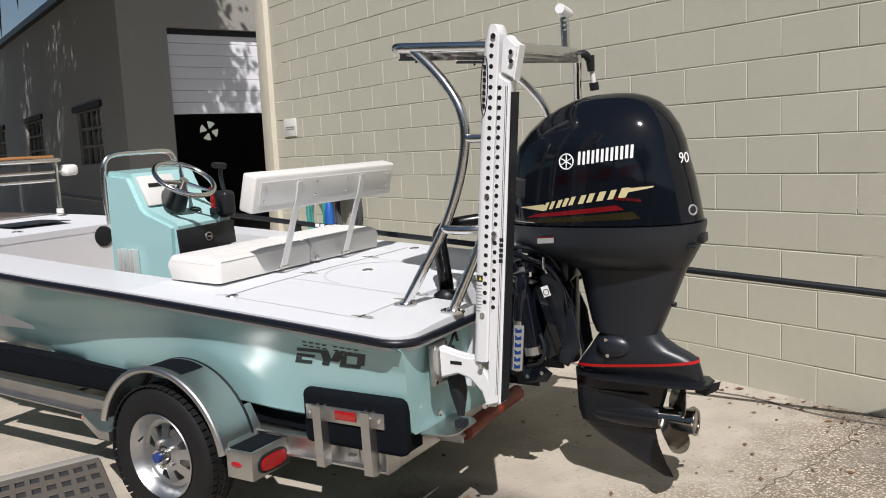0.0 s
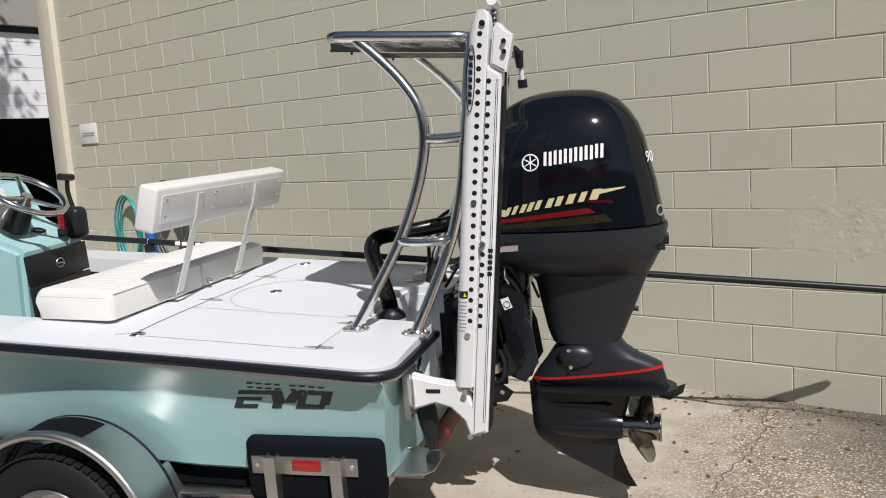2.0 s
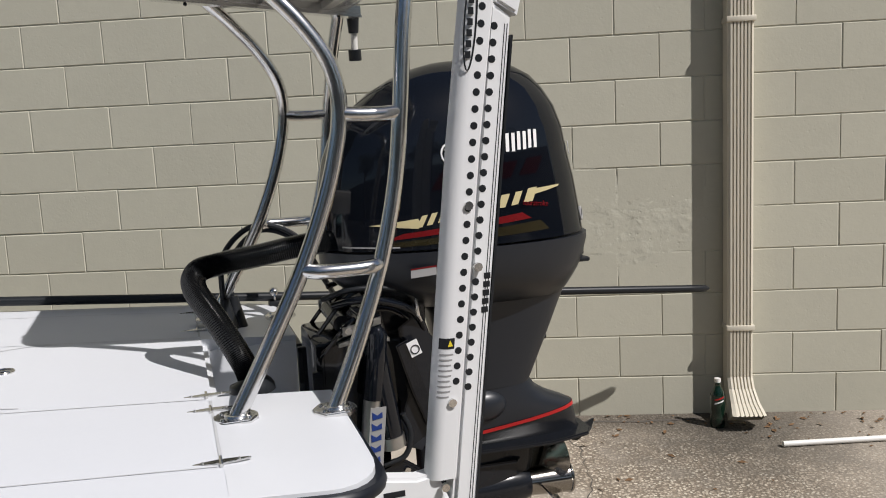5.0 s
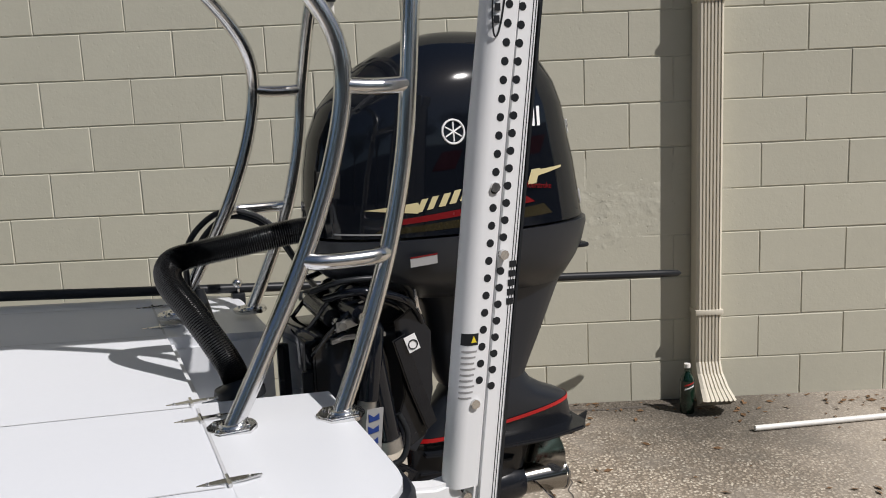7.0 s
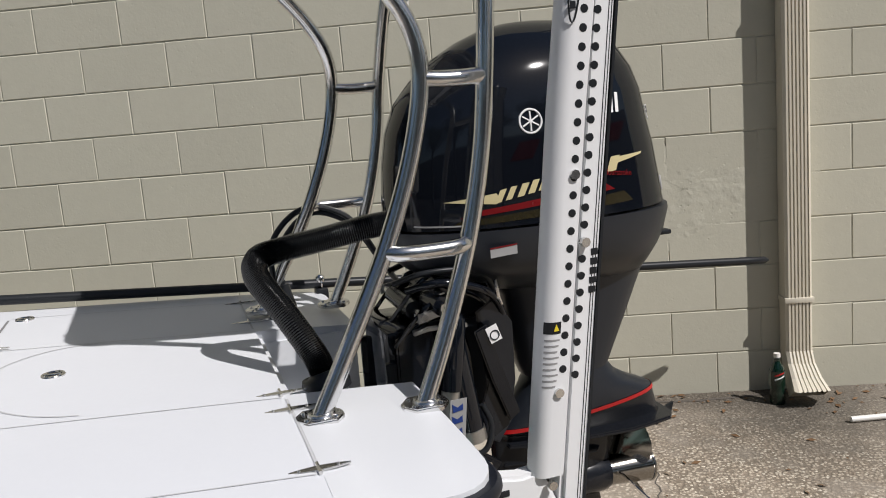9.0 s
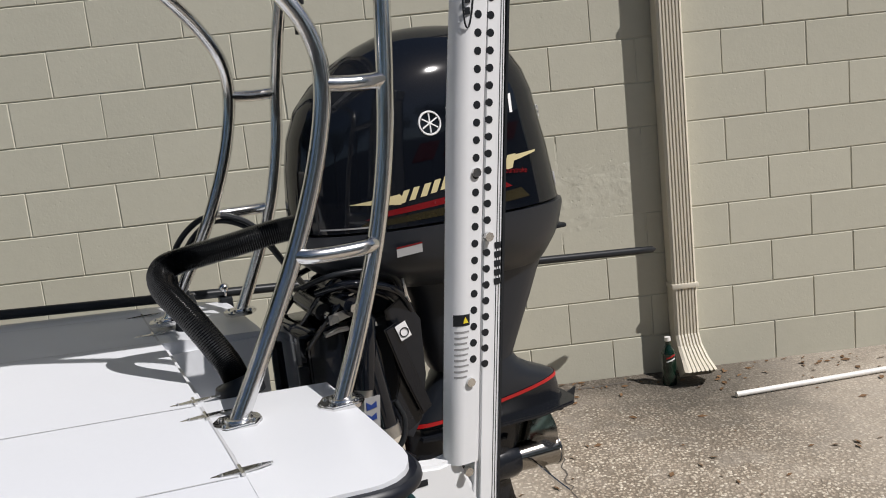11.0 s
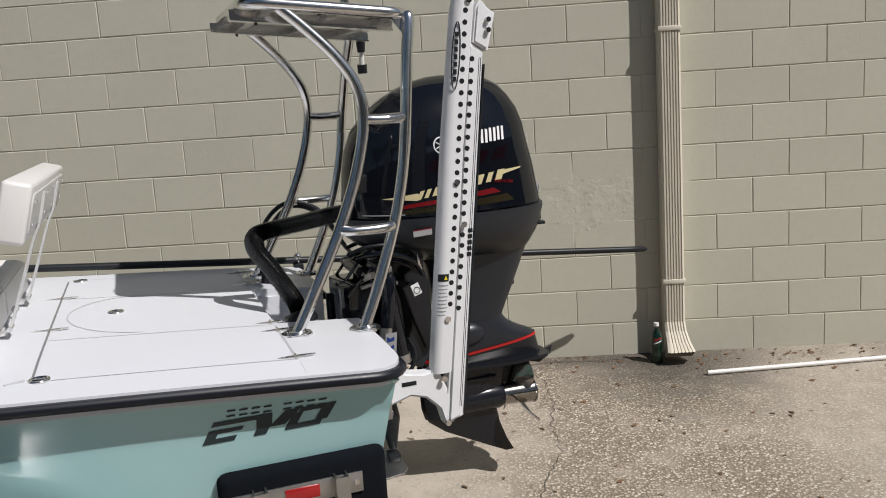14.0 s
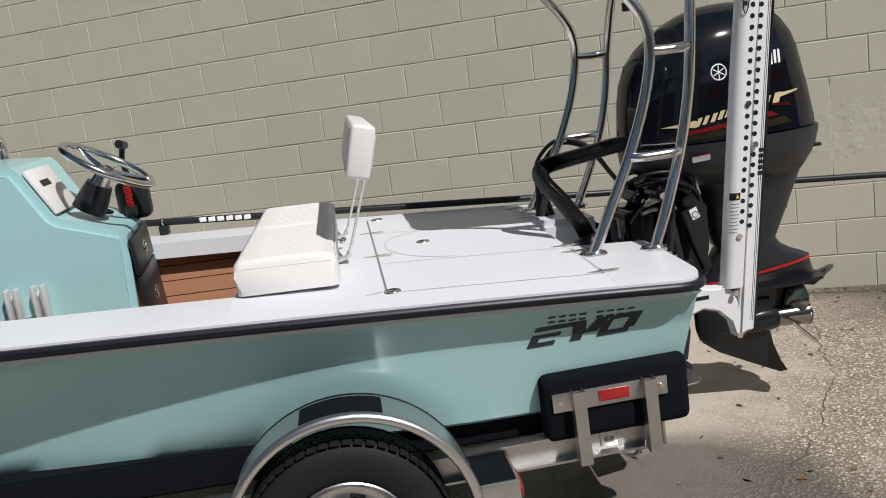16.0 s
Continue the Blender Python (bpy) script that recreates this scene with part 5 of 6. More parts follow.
def build_rigging():
    """Hoses, steering bracket and shields crowded between the transom and the motor's leg."""
    t = thing("motor_rigging", (.0, .1, .6), "glossy black hoses, shields and steering bracket behind the transom", "rigging", m=rolled(0, 0.95) @ Matrix.Translation((-.009, 0, 0)))
    runs = (((.06, .15, .98), (.0, .20, 1.0), (-.08, .20, .985), (-.16, .17, .94), (-.20, .14, .86), (-.21, .12, .78)),
            ((.08, .10, .99), (.02, .16, 1.02), (-.07, .17, 1.02), (-.15, .15, .99), (-.19, .12, .92)),
            ((.02, -.16, .97), (-.06, -.18, .98), (-.14, -.16, .93), (-.18, -.12, .84)),
            ((-.11, .175, .66), (-.13, .18, .60), (-.11, .185, .54), (-.05, .18, .52)))
    for k, pts in enumerate(runs):
        part("hose", tube(smooth_path(pts, 7), (.0105, .0075, .009, .008)[k], 10), M_gloss if k % 2 == 0 else M_black, t)
    part("shield", prism([(-.115, .90), (-.165, .93), (-.215, .86), (-.215, .70), (-.19, .58), (-.13, .545), (-.10, .60), (-.135, .70), (-.125, .80)], 1, .150, .158, .003), M_jet, t, "black side shield")
    part("shield", prism([(.10, .66), (.10, .86), (.02, .90), (-.03, .84), (-.02, .62), (.03, .56)], 1, .146, .156, .006), M_gloss, t)
    ram = part("trim_cylinder", rod((-.035, .172, .87), (-.075, .180, .60), .033, 20), M_gloss, t, "gloss black trim cylinder")
    part("collar", rod((-.074, .180, .605), (-.079, .181, .572), .036, 20), M_mill, ram)
    part("cap", rod((-.035, .172, .868), (-.031, .171, .895), .026, 16), M_jet, ram)
    part("strap", prism([(-.10, .855), (-.135, .87), (-.175, .74), (-.215, .62), (-.185, .60), (-.14, .72)], 1, .168, .180, .004), M_gloss, t)
    br = part("steering_bracket", prism([(.055, .878), (.02, .888), (-.05, .886), (-.085, .880), (-.085, .870), (-.05, .874), (.02, .875), (.055, .868)], 1, .118, .176, .004), M_mill, t, "worn aluminium steering bracket")
    part("pivot", rod((-.005, .11, .94), (-.012, .205, .942), .024, 18), M_gloss, br)
    part("nut", rod((-.012, .214, .942), (-.013, .226, .942), .014, 6), M_steel, br)
    for f in (.035, -.065):
        part("bolt", rod((f, .15, .898), (f, .15, .918), .010, 6), M_steel, br)
    part("clamp_lever", tube([(-.155, .205, .99), (-.158, .21, .945), (-.168, .206, .925)], [.004, .006, .004], 8), M_steel, t)
    part("foot_bracket", prism([(-.02, .50), (-.10, .53), (-.155, .49), (-.13, .455), (-.03, .44)], 1, .155, .180, .006), M_gloss, t)
    for f, z in ((-.05, .475), (-.115, .495)):
        part("bolt", rod((f, .178, z), (f, .188, z), .009, 8), M_steel, t)


build_rigging()


# ---- trailer ----
def channel(f0, f1, p_out, p_in, za, zb, name, parent, lip=.008):
    """A C-shaped rail with its web at p_out and flanges towards p_in; za, zb give bottom and top at a place f."""
    rings = []
    d = math.copysign(lip, p_in - p_out)
    for f in (f0, f1) if isinstance(f0, float) else f0:
        a, b = za(f), zb(f)
        rings.append([Vector((f, p, z)) for p, z in ((p_out, a), (p_out, b), (p_in, b), (p_in, b - lip), (p_out + d, b - lip),
                                                      (p_out + d, a + lip), (p_in, a + lip), (p_in, a))])
    return part(name, loft(rings), M_mill, parent, smooth=False)


def build_trailer():
    t = thing("boat_trailer", (1.3, 0, -.12), "aluminium channel boat trailer with fenders, carpeted guides and lamps", "boat trailer", m=BOAT @ Matrix.Translation((0, .018, -.004)))

    def za(f):
        return .208 + .035 * max(f - 1.9, 0)

    def zb(f):
        return za(f) + .095
    for s in (1, -1):
        channel([.265, 1.0, 1.9, 2.8, 3.8], None, .725 * s, .766 * s, za, zb, "rail", t)
        part("bunk", prism([(.22, .265), (.22, .375), (3.2, .46), (3.2, .33)], 1, .56 * s, .66 * s, .008), M_carpet, t, "black carpeted bunk")
        for f in (.45, 1.5, 2.6):
            part("bunk_post", box((f - .02, .56 * s - .02, zb(f) - .02), (f + .02, .56 * s + .02, .36 + .03 * f)), M_mill, t)
        build_guide(t, s)
        build_wheel(t, s)
    for f in (.30, 1.3, 2.3, 3.3):
        part("crossmember", box((f - .03, -.69, za(f) - .012), (f + .03, .69, za(f) + .055), .004), M_mill, t)
    # end caps and tie-down loop
    for s in (1, -1):
        part("end_cap", box((.256, .69 * s - .01 if s > 0 else -.765, .205), (.266, .765 if s > 0 else -.68, .306), .002), M_mill, t)
        part("tie_loop", tube(smooth_path([(.40, .72 * s, .208), (.385, .72 * s, .178), (.362, .72 * s, .168), (.34, .72 * s, .178), (.325, .72 * s, .208)], 5), .006, 8), M_galv, t)
    # rear keel roller
    part("roller", tube([(.165, .335, .233), (.165, .32, .237), (.17, .06, .248), (.17, -.20, .256), (.17, -.215, .256)], [.022, .036, .033, .036, .022], 20), M_orange, t, "orange rubber keel roller")
    part("roller_pin", rod((.165, .365, .232), (.17, -.24, .258), .012, 10), M_galv, t)
    for p in (.35, -.23):
        part("roller_bracket", box((.16, p - .006, .20), (.28, p + .006, .255), .002), M_galv, t)
    part("tongue", box((3.8, -.05, .27), (5.9, .05, .37), .004), M_mill, t)
    for s in (1, -1):
        part("tongue_arm", loft([[Vector((f, p * s, z)) for p, z in ((w, .275), (w + .05, .275), (w + .05, .36), (w, .36))] for f, w in ((3.78, .71), (4.9, .02))]), M_mill, t)


def build_guide(t, s):
    g = part("guide_pad", box((.165, min(.708 * s, .778 * s), .285), (.655, max(.708 * s, .778 * s), .512), .028, 3), M_carpet, t, "black carpeted guide pad")
    part("guide_plate", box((.245, min(.779 * s, .787 * s), .392), (.625, max(.779 * s, .787 * s), .455), .003), M_mill, g)
    part("reflector", box((.375, min(.787 * s, .795 * s), .408), (.475, max(.787 * s, .795 * s), .445), .003), M_red, g, "red reflector")
    for f in (.265, .60):
        part("bolt", rod((f, .785 * s, .425), (f, .793 * s, .425), .008, 8), M_steel, g)
    for f in (.545, .312):
        a, b = sorted((.772 * s, .820 * s))
        z0, z1, w = .214, .462, .020
        outer = [(f - w, a), (f + w, a), (f + w, b), (f - w, b)]
        inner = [(f - w + .005, a + .005), (f + w - .005, a + .005), (f + w - .005, b - .005), (f - w + .005, b - .005)]
        rings = [[Vector((x - .015 * (z1 - z), y, z)) for x, y in q] for q, z in ((outer, z0), (outer, z1), (inner, z1), (inner, z1 - .06))]
        part("guide_post", loft(rings), M_mill, g, smooth=False)
    a, b = sorted((.733 * s, .738 * s))
    for f in (.44,):
        part("clamp_plate", box((f - .03, a, .225), (f + .03, b, .292), .003), M_mill, g)
        part("u_bolt", tube([(f - .012, b if s > 0 else a, .25), (f - .012, (b + .012) if s > 0 else (a - .012), .25), (f + .012, (b + .012) if s > 0 else (a - .012), .25), (f + .012, b if s > 0 else a, .25)], .005, 6), M_galv, g)


def build_wheel(t, s):
    c = Vector((1.307, 0, .190))
    y0, y1 = .795, .968
    n = 48
    # tyre
    prof = [(.178, y0 + .02), (.205, y0 + .004), (.25, y0), (.285, y0 + .008), (.302, y0 + .022), (.308, y0 + .045), (.310, (y0 + y1) / 2), (.308, y1 - .045), (.302, y1 - .022), (.285, y1 - .008), (.25, y1), (.205, y1 - .004), (.178, y1 - .02)]
    rings = [[Vector((c.x + r * math.cos(a), y * s, c.z + r * math.sin(a))) for r, y in prof] for a in (2 * math.pi * i / n for i in range(n))]
    rings.append(rings[0])
    w = part("wheel", rod((c.x, .82 * s, c.z), (c.x, .85 * s, c.z), .09, 24), M_galv, t)
    bm = loft(rings, cap=False)
    bmesh.ops.remove_doubles(bm, verts=bm.verts, dist=1e-5)
    part("tyre", bm, M_tyre, w, "black trailer tyre")
    for k in range(4):
        y = (y0 + .045 + k * .027) * s
        part("tread_groove", tube([(c.x + .3098 * math.cos(a), y, c.z + .3098 * math.sin(a)) for a in (2 * math.pi * i / 40 for i in range(40))], .0035, 4, closed=True), M_black, w)
    # rim
    prof = [(.180, y0 + .02), (.172, y0 + .03), (.160, y0 + .06), (.160, y1 - .05), (.172, y1 - .022), (.186, y1 - .012), (.190, y1 - .006), (.186, y1 - .002), (.178, y1 - .012), (.166, y1 - .028), (.152, y1 - .055), (.152, y0 + .05)]
    rings = [[Vector((c.x + r * math.cos(a), y * s, c.z + r * math.sin(a))) for r, y in prof] for a in (2 * math.pi * i / n for i in range(n))]
    rings.append(rings[0])
    bm = loft(rings, cap=False)
    bmesh.ops.remove_doubles(bm, verts=bm.verts, dist=1e-5)
    part("rim", bm, M_galv, w, "galvanised steel rim")
    # pressed disc with eight trapezoid openings
    radii = [(.040, .030), (.070, .042), (.080, .046), (.128, .060), (.138, .062), (.160, .058)]
    bm = bmesh.new()
    grid = [[bm.verts.new((c.x + r * math.cos(u), (y1 - d) * s, c.z + r * math.sin(u))) for u in (2 * math.pi * (i + (.55 if k == 2 and i % 6 == 1 else -.55 if k == 2 and i % 6 == 4 else 0)) / n for i in range(n))] for k, (r, d) in enumerate(radii)]
    for k in range(len(radii) - 1):
        for i in range(n):
            if not (k == 2 and i % 6 in (1, 2, 3)):
                bm.faces.new((grid[k][i], grid[k][(i + 1) % n], grid[k + 1][(i + 1) % n], grid[k + 1][i]))
    bmesh.ops.recalc_face_normals(bm, faces=bm.faces)
    bmesh.ops.solidify(bm, geom=bm.faces[:], thickness=.006)
    part("wheel_disc", bm, M_galv, w, "galvanised wheel disc with eight openings")
    bm = bmesh.new()
    for k in range(3):
        for i in range(56):
            u = 2 * math.pi * (i + .5 * (k % 2)) / 56
            q = Matrix.Translation(c) @ Matrix.Rotation(-u, 4, "Y") @ Matrix.Translation((.3085, (y1 - .022 - .034 * k) * s, 0))
            box((-.004, -.0135, -.0135), (.0035, .0135, .0135), m=q, bm=bm)
    part("tread", bm, M_tyre, w, smooth=False)
    part("hub", rod((c.x, (y1 - .06) * s, c.z), (c.x, (y1 + .005) * s, c.z), .036, 20, r2=.032), M_steel, w)
    part("grease_cap", rod((c.x, (y1 + .005) * s, c.z), (c.x, (y1 + .016) * s, c.z), .022, 16), M_navy, w, "navy blue grease cap")
    for k in range(5):
        a = 2 * math.pi * k / 5
        part("lug_nut", rod((c.x + .056 * math.cos(a), (y1 - .06) * s, c.z + .056 * math.sin(a)), (c.x + .056 * math.cos(a), (y1 - .02) * s, c.z + .056 * math.sin(a)), .011, 6), M_steel, w)
    part("valve", rod((c.x + .13, (y1 - .03) * s, c.z + .06), (c.x + .12, (y1 + .0) * s, c.z + .055), .005, 8), M_black, w)
    # fender
    q0, q1 = .792, .972
    R = .374
    c = Vector((1.285, 0, .208))
    angs = np.linspace(17, 172, 30)
    rings = []
    for a in angs:
        ca, sa = math.cos(radians(a)), math.sin(radians(a))
        rings.append([Vector((c.x + r * ca, y * s, c.z + r * sa)) for r, y in ((R, q0), (R, q1), (R - .004, q1), (R - .004, q0))])
    fen = part("fender", loft(rings), M_fender, t, "polished aluminium round fender")
    part("fender_bead", tube([(c.x + (R - .004) * math.cos(radians(a)), q1 * s, c.z + (R - .004) * math.sin(radians(a))) for a in angs], .016, 12), M_fender, fen)
    # black bead added along the inner edge, standing in for the shaded gap
    part("gap_bead", tube([(c.x + (R - .008) * math.cos(radians(a)), q0 * s, c.z + (R - .008) * math.sin(radians(a))) for a in angs], .011, 8), M_rub, fen, "black bead drawing the shaded gap behind the fender")
    rings = []
    for a in np.linspace(72, 110, 12):
        ca, sa = math.cos(radians(a)), math.sin(radians(a))
        rings.append([Vector((c.x + r * ca, y * s, c.z + r * sa)) for r, y in ((R + .0015, .812), (R + .0015, .935), (R + .0005, .935), (R + .0005, .812))])
    part("grip_pad", loft(rings), M_carpet, fen, "black grip tape")
    # lamp box behind the fender
    a, b = sorted((.725 * s, .948 * s))
    bx = part("lamp_box", box((.785, a, .158), (.925, b, .278), .005), M_mill, t)
    part("grip_pad", box((.795, a + .03, .2785), (.915, b - .012, .2815)), M_carpet, bx)
    oval_pts = [((.832 + .075 * math.copysign(abs(math.cos(u)) ** .6, math.cos(u))) * s, .211 + .031 * math.copysign(abs(math.sin(u)) ** .75, math.sin(u))) for u in (2 * math.pi * i / 28 for i in range(28))]
    part("lamp_seal", prism([((y - .832 * s) * 1.14 + .832 * s, (z - .211) * 1.3 + .211) for y, z in oval_pts], 0, .778, .786, .002), M_black, bx)
    part("tail_lamp", prism(oval_pts, 0, .770, .780, .004), M_red, bx, "red oval tail lamp")
    part("marker_lamp", dome((.87, .948 * s, .218), 1.0, 14, 8, scale=(.03, .008, .013)), M_red, bx)
    part("mount_plate", prism([(.925, .278), (.94, .30), (.985, .40), (.975, .40), (.925, .305), (.912, .278)], 1, a + .01 if s > 0 else b - .07, (b - .01) if s > 0 else b - .01, .002), M_mill, bx)
    for k in range(3):
        part("rivet", dome((.929, (.785 + .06 * k) * s, .297), .006, 8, 4), M_steel, bx)
    # step plate before the fender
    st = part("step_plate", prism([(1.625, .76 * s), (1.625, .968 * s), (1.70, .968 * s), (1.99, .84 * s), (1.99, .76 * s)], 2, .215, .258, .003), M_mill, t)
    part("marker_lamp", dome((1.992, .825 * s, .232), 1.0, 12, 8, scale=(.02, .016, .014)), M_amber, st, "amber marker lamp")


build_trailer()

# trim tab at the port corner of the transom
tt = thing("trim_tab", (.1, .5, .335), "steel trim tab with a black actuator at the transom's foot", "trim tab")
part("blade", prism([(.18, .40), (.18, .66), (.07, .64), (.045, .60), (.045, .45), (.07, .42)], 2, .330, .336, .001), M_mill, tt)
part("actuator", tube([(.115, .525, .655), (.09, .525, .56), (.075, .525, .48), (.07, .525, .38)], [.026, .036, .036, .014], 14), M_black, tt)
part("foot", box((.05, .50, .336), (.09, .55, .365), .006), M_black, tt)
part("cable", tube(smooth_path([(.11, .525, .65), (.10, .50, .70), (.115, .47, .72), (.12, .44, .66)], 6), .006, 8), M_black, tt)

# stern drain and small fittings on the transom are dark dots
for p, z in ((.42, .44), (.58, .40)):
    part("drain", rod((.14, p, z), (.13, p, z), .012, 12), M_steel, boat)


# ---- bow: casting platform, rail lamp ----
def build_bow():
    t = thing("casting_platform", (4.25, -.2, 1.08), "tube-framed casting platform with an orange wooden top on the bow", "casting platform")
    z = 1.48
    part("top", box((4.05, -.56, z), (4.75, .30, z + .022), .006), M_wood, t, "orange wooden top")
    rim = [(4.03, -.58, z - .015), (4.03, .32, z - .015), (4.77, .32, z - .015), (4.77, -.58, z - .015)]
    part("rim", tube(rim, .017, 10, closed=True), M_alu, t)
    for f, p in ((4.05, -.56), (4.05, .30), (4.75, -.40), (4.75, .28)):
        part("leg", rod((f, p, 1.09), (f, p, z - .01), .017, 12), M_alu, t)
        part("foot", rod((f, p, 1.075), (f, p, 1.11), .026, 12), M_pvc, t)
    for zz in (1.32, 1.38):
        part("stretcher", rod((4.05, -.56, zz), (4.05, .30, zz), .012, 10), M_alu, t)
    l = thing("bow_lamp", (4.05, -.64, 1.36), "small white rounded lamp on the platform's side", "lamp")
    part("housing", box((4.0, -.725, 1.345), (4.10, -.61, 1.428), .03, 4), M_pvc, l)
    part("stem", rod((4.05, -.62, 1.385), (4.05, -.56, 1.385), .012, 10), M_alu, l)
    h = thing("bow_hatch", (3.9, -.1, 1.06), "dark flush hatch mat on the bow deck", "hatch")
    part("lid", prism([(3.62, -.34), (3.66, .05), (4.2, .10), (4.2, -.36)], 2, deck_top(3.9, 0) + .002, deck_top(3.9, 0) + .006), M_grey, h)
    part("speaker", rod((3.40, -.42, .93), (3.392, -.42, .93), .07, 24), M_black, boat)
    part("cleat", torus((3.55, .1, deck_top(3.55, .1) + .002), .03, .005, (0, 0, 1), 24, 8), M_steel, boat)


build_bow()


# ---- small things by the wall ----
def build_bottle():
    t = thing("bottle", (.425, -.157, .013), "green plastic soda bottle with red label beside the downspout", "bottle", m=Matrix())
    prof = [(0, .0), (.028, .0), (.033, .012), (.033, .06), (.030, .075), (.033, .09), (.033, .15), (.027, .175), (.015, .195), (.0125, .205), (.0125, .21)]
    rings = [[Vector((.425 + r * math.cos(a), -.157 + r * math.sin(a), -.002 + z)) for a in (2 * math.pi * i / 20 for i in range(20))] for r, z in prof[1:]]
    part("body", loft(rings), M_bottle, t)
    part("cap", rod((.425, -.157, .218), (.425, -.157, .236), .0145, 16), M_pvc, t, "white screw cap")
    lab = [[Vector((.425 + .0335 * math.cos(a), -.157 + .0335 * math.sin(a), z)) for a in (2 * math.pi * i / 20 for i in range(20))] for z in (.098, .158)]
    l = part("label", loft(lab, cap=False), M_bottle, t)
    for z, m in ((.135, M_dred), (.118, M_dwhite)):
        part("label_mark", loft([[Vector((.425 + .0342 * math.cos(a), -.157 + .0342 * math.sin(a), zz + .012 * (a + 2.2))) for a in np.linspace(-2.2, -.9, 8)] for zz in (z, z + .007)], cap=False, closed=False), m, l)


build_bottle()
p = thing("plastic_pipe", (.645, -.42, .0), "length of white plastic pipe lying on the concrete", "pipe", m=Matrix())
part("tube", tube([(.645, -.400, .0085), (2.9, -.165, .019)], .0125, 14), M_pvc, p)


def build_wall_hose():
    t = thing("hose_coil", (-5.35, -.12, .5), "coiled grey garden hose hanging on the wall", "hose", m=Matrix())
    c = Vector((-5.35, -.09, .90))
    for k in range(7):
        r = .26 + .014 * (k % 4)
        pts = [Vector((c.x + (r * .82) * math.cos(a) + .006 * k, -.03 - .018 * k, c.z + (r * 1.22) * math.sin(a) - .02 * (k % 3))) for a in (2 * math.pi * i / 36 for i in range(36))]
        part("loop", tube(pts, .013, 8, closed=True), M_hose, t)
    part("hanger", box((-5.45, -.16, 1.08), (-5.25, -.006, 1.16), .02), M_black, t)
    t = thing("teal_hose_coil", (-6.0, -.1, .6), "teal garden hose loops hanging on the wall", "hose", m=Matrix())
    for k in range(3):
        pts = [Vector((-5.98 + (.16 + .012 * k) * math.cos(a), -.04 - .022 * k, .84 + (.28 + .015 * k) * math.sin(a))) for a in (2 * math.pi * i / 30 for i in range(30))]
        part("loop", tube(pts, .010, 8, closed=True), M_teal, t)
    t = thing("blue_jug", (-5.33, -.26, .45), "blue plastic sprayer tank hanging before the hose", "sprayer", m=Matrix())
    part("tank", tube([(-5.33, -.27, .50), (-5.33, -.27, .52), (-5.33, -.27, .86), (-5.33, -.27, .95), (-5.33, -.27, 1.0)], [.03, .048, .045, .035, .015], 16), M_blue, t)
    part("hook", rod((-5.33, -.27, 1.0), (-5.33, -.006, 1.02), .008, 8), M_black, t)
    t = thing("wall_box", (-6.45, -.02, 1.74), "small painted metal sign plate on the wall", "sign", m=Matrix())
    part("plate", box((-6.72, -.009, 1.645), (-6.43, -.001, 1.835), .002), M_pvc, t)
    for i in range(2):
        part("text_bar", box((-6.68, -.0112, 1.74 - .022 * i), (-6.47, -.0092, 1.75 - .022 * i)), M_dgrey, t)


build_wall_hose()


def build_grate():
    turn = Matrix.Translation((-3.02, -3.03, 0)) @ Matrix.Rotation(radians(-7), 4, "Z") @ Matrix.Rotation(.045, 4, "X") @ Matrix.Translation((3.02, 3.03, 0))
    t = thing("drain_grate", (-2.7, -3.4, -.15), "rusty cast-iron drain grate sunk in the concrete", "drain grate", m=turn)
    x0, x1, y0, y1 = -2.90, -2.22, -3.92, -3.04
    z = .012 + .045 * -3.03 - .004
    part("kerb", box((x0 - .11, y0 - .08, z - .09), (x0 - .004, y1 + .08, z + .010), .006), M_render, t, "rough concrete edge of the drain")
    part("rim", box((x0, y0, z - .06), (x1, y1, z), .004), M_iron, t)
    part("pit", box((x0 + .03, y0 + .03, z + .0002), (x1 - .03, y1 - .03, z + .0062)), M_dark, t)
    for i in range(5):
        x = x0 + .03 + (x1 - x0 - .06) * i / 4
        part("bar", box((x - .036, y0 + .02, z + .0064), (x + .036, y1 - .02, z + .016), .004, 1), M_iron, t)
    for j in range(13):
        y = y0 + .03 + (y1 - y0 - .06) * j / 12
        part("bar", box((x0 + .02, y - .0145, z + .0066), (x1 - .02, y + .0145, z + .0155), .004, 1), M_iron, t)


build_grate()


# ---- fallen leaves and chips on the concrete ----
def build_litter():
    rng = np.random.default_rng(4)
    verts, faces = [], []
    for _ in range(460):
        near = rng.random() < .55
        x = rng.uniform(-2.2, 3.4)
        y = -abs(rng.normal(0, .16)) - .02 if near else rng.uniform(-2.4, -.1)
        z = .012 + .045 * y + .004
        a, r, w = rng.uniform(0, 6.28), rng.uniform(.008, .024), rng.uniform(.3, .5)
        n = len(verts)
        for u, v, h in ((-1, 0, 0), (0, w, .25), (1, 0, .1), (0, -w, .0)):
            verts.append((x + r * (u * math.cos(a) - v * math.sin(a)), y + r * (u * math.sin(a) + v * math.cos(a)), z + r * h))
        faces += [(n, n + 1, n + 2, n + 3)]
    me = bpy.data.meshes.new("dry_leaves")
    me.from_pydata(verts, [], faces)
    me.materials.append(material("dry_leaf", (0.20, 0.11, 0.05), 0.8, var=0.25, scale=9.0))
    tagged(new("dry_leaves", me), "small dry brown leaves scattered along the wall's foot", "leaves", kind="stuff")


build_litter()


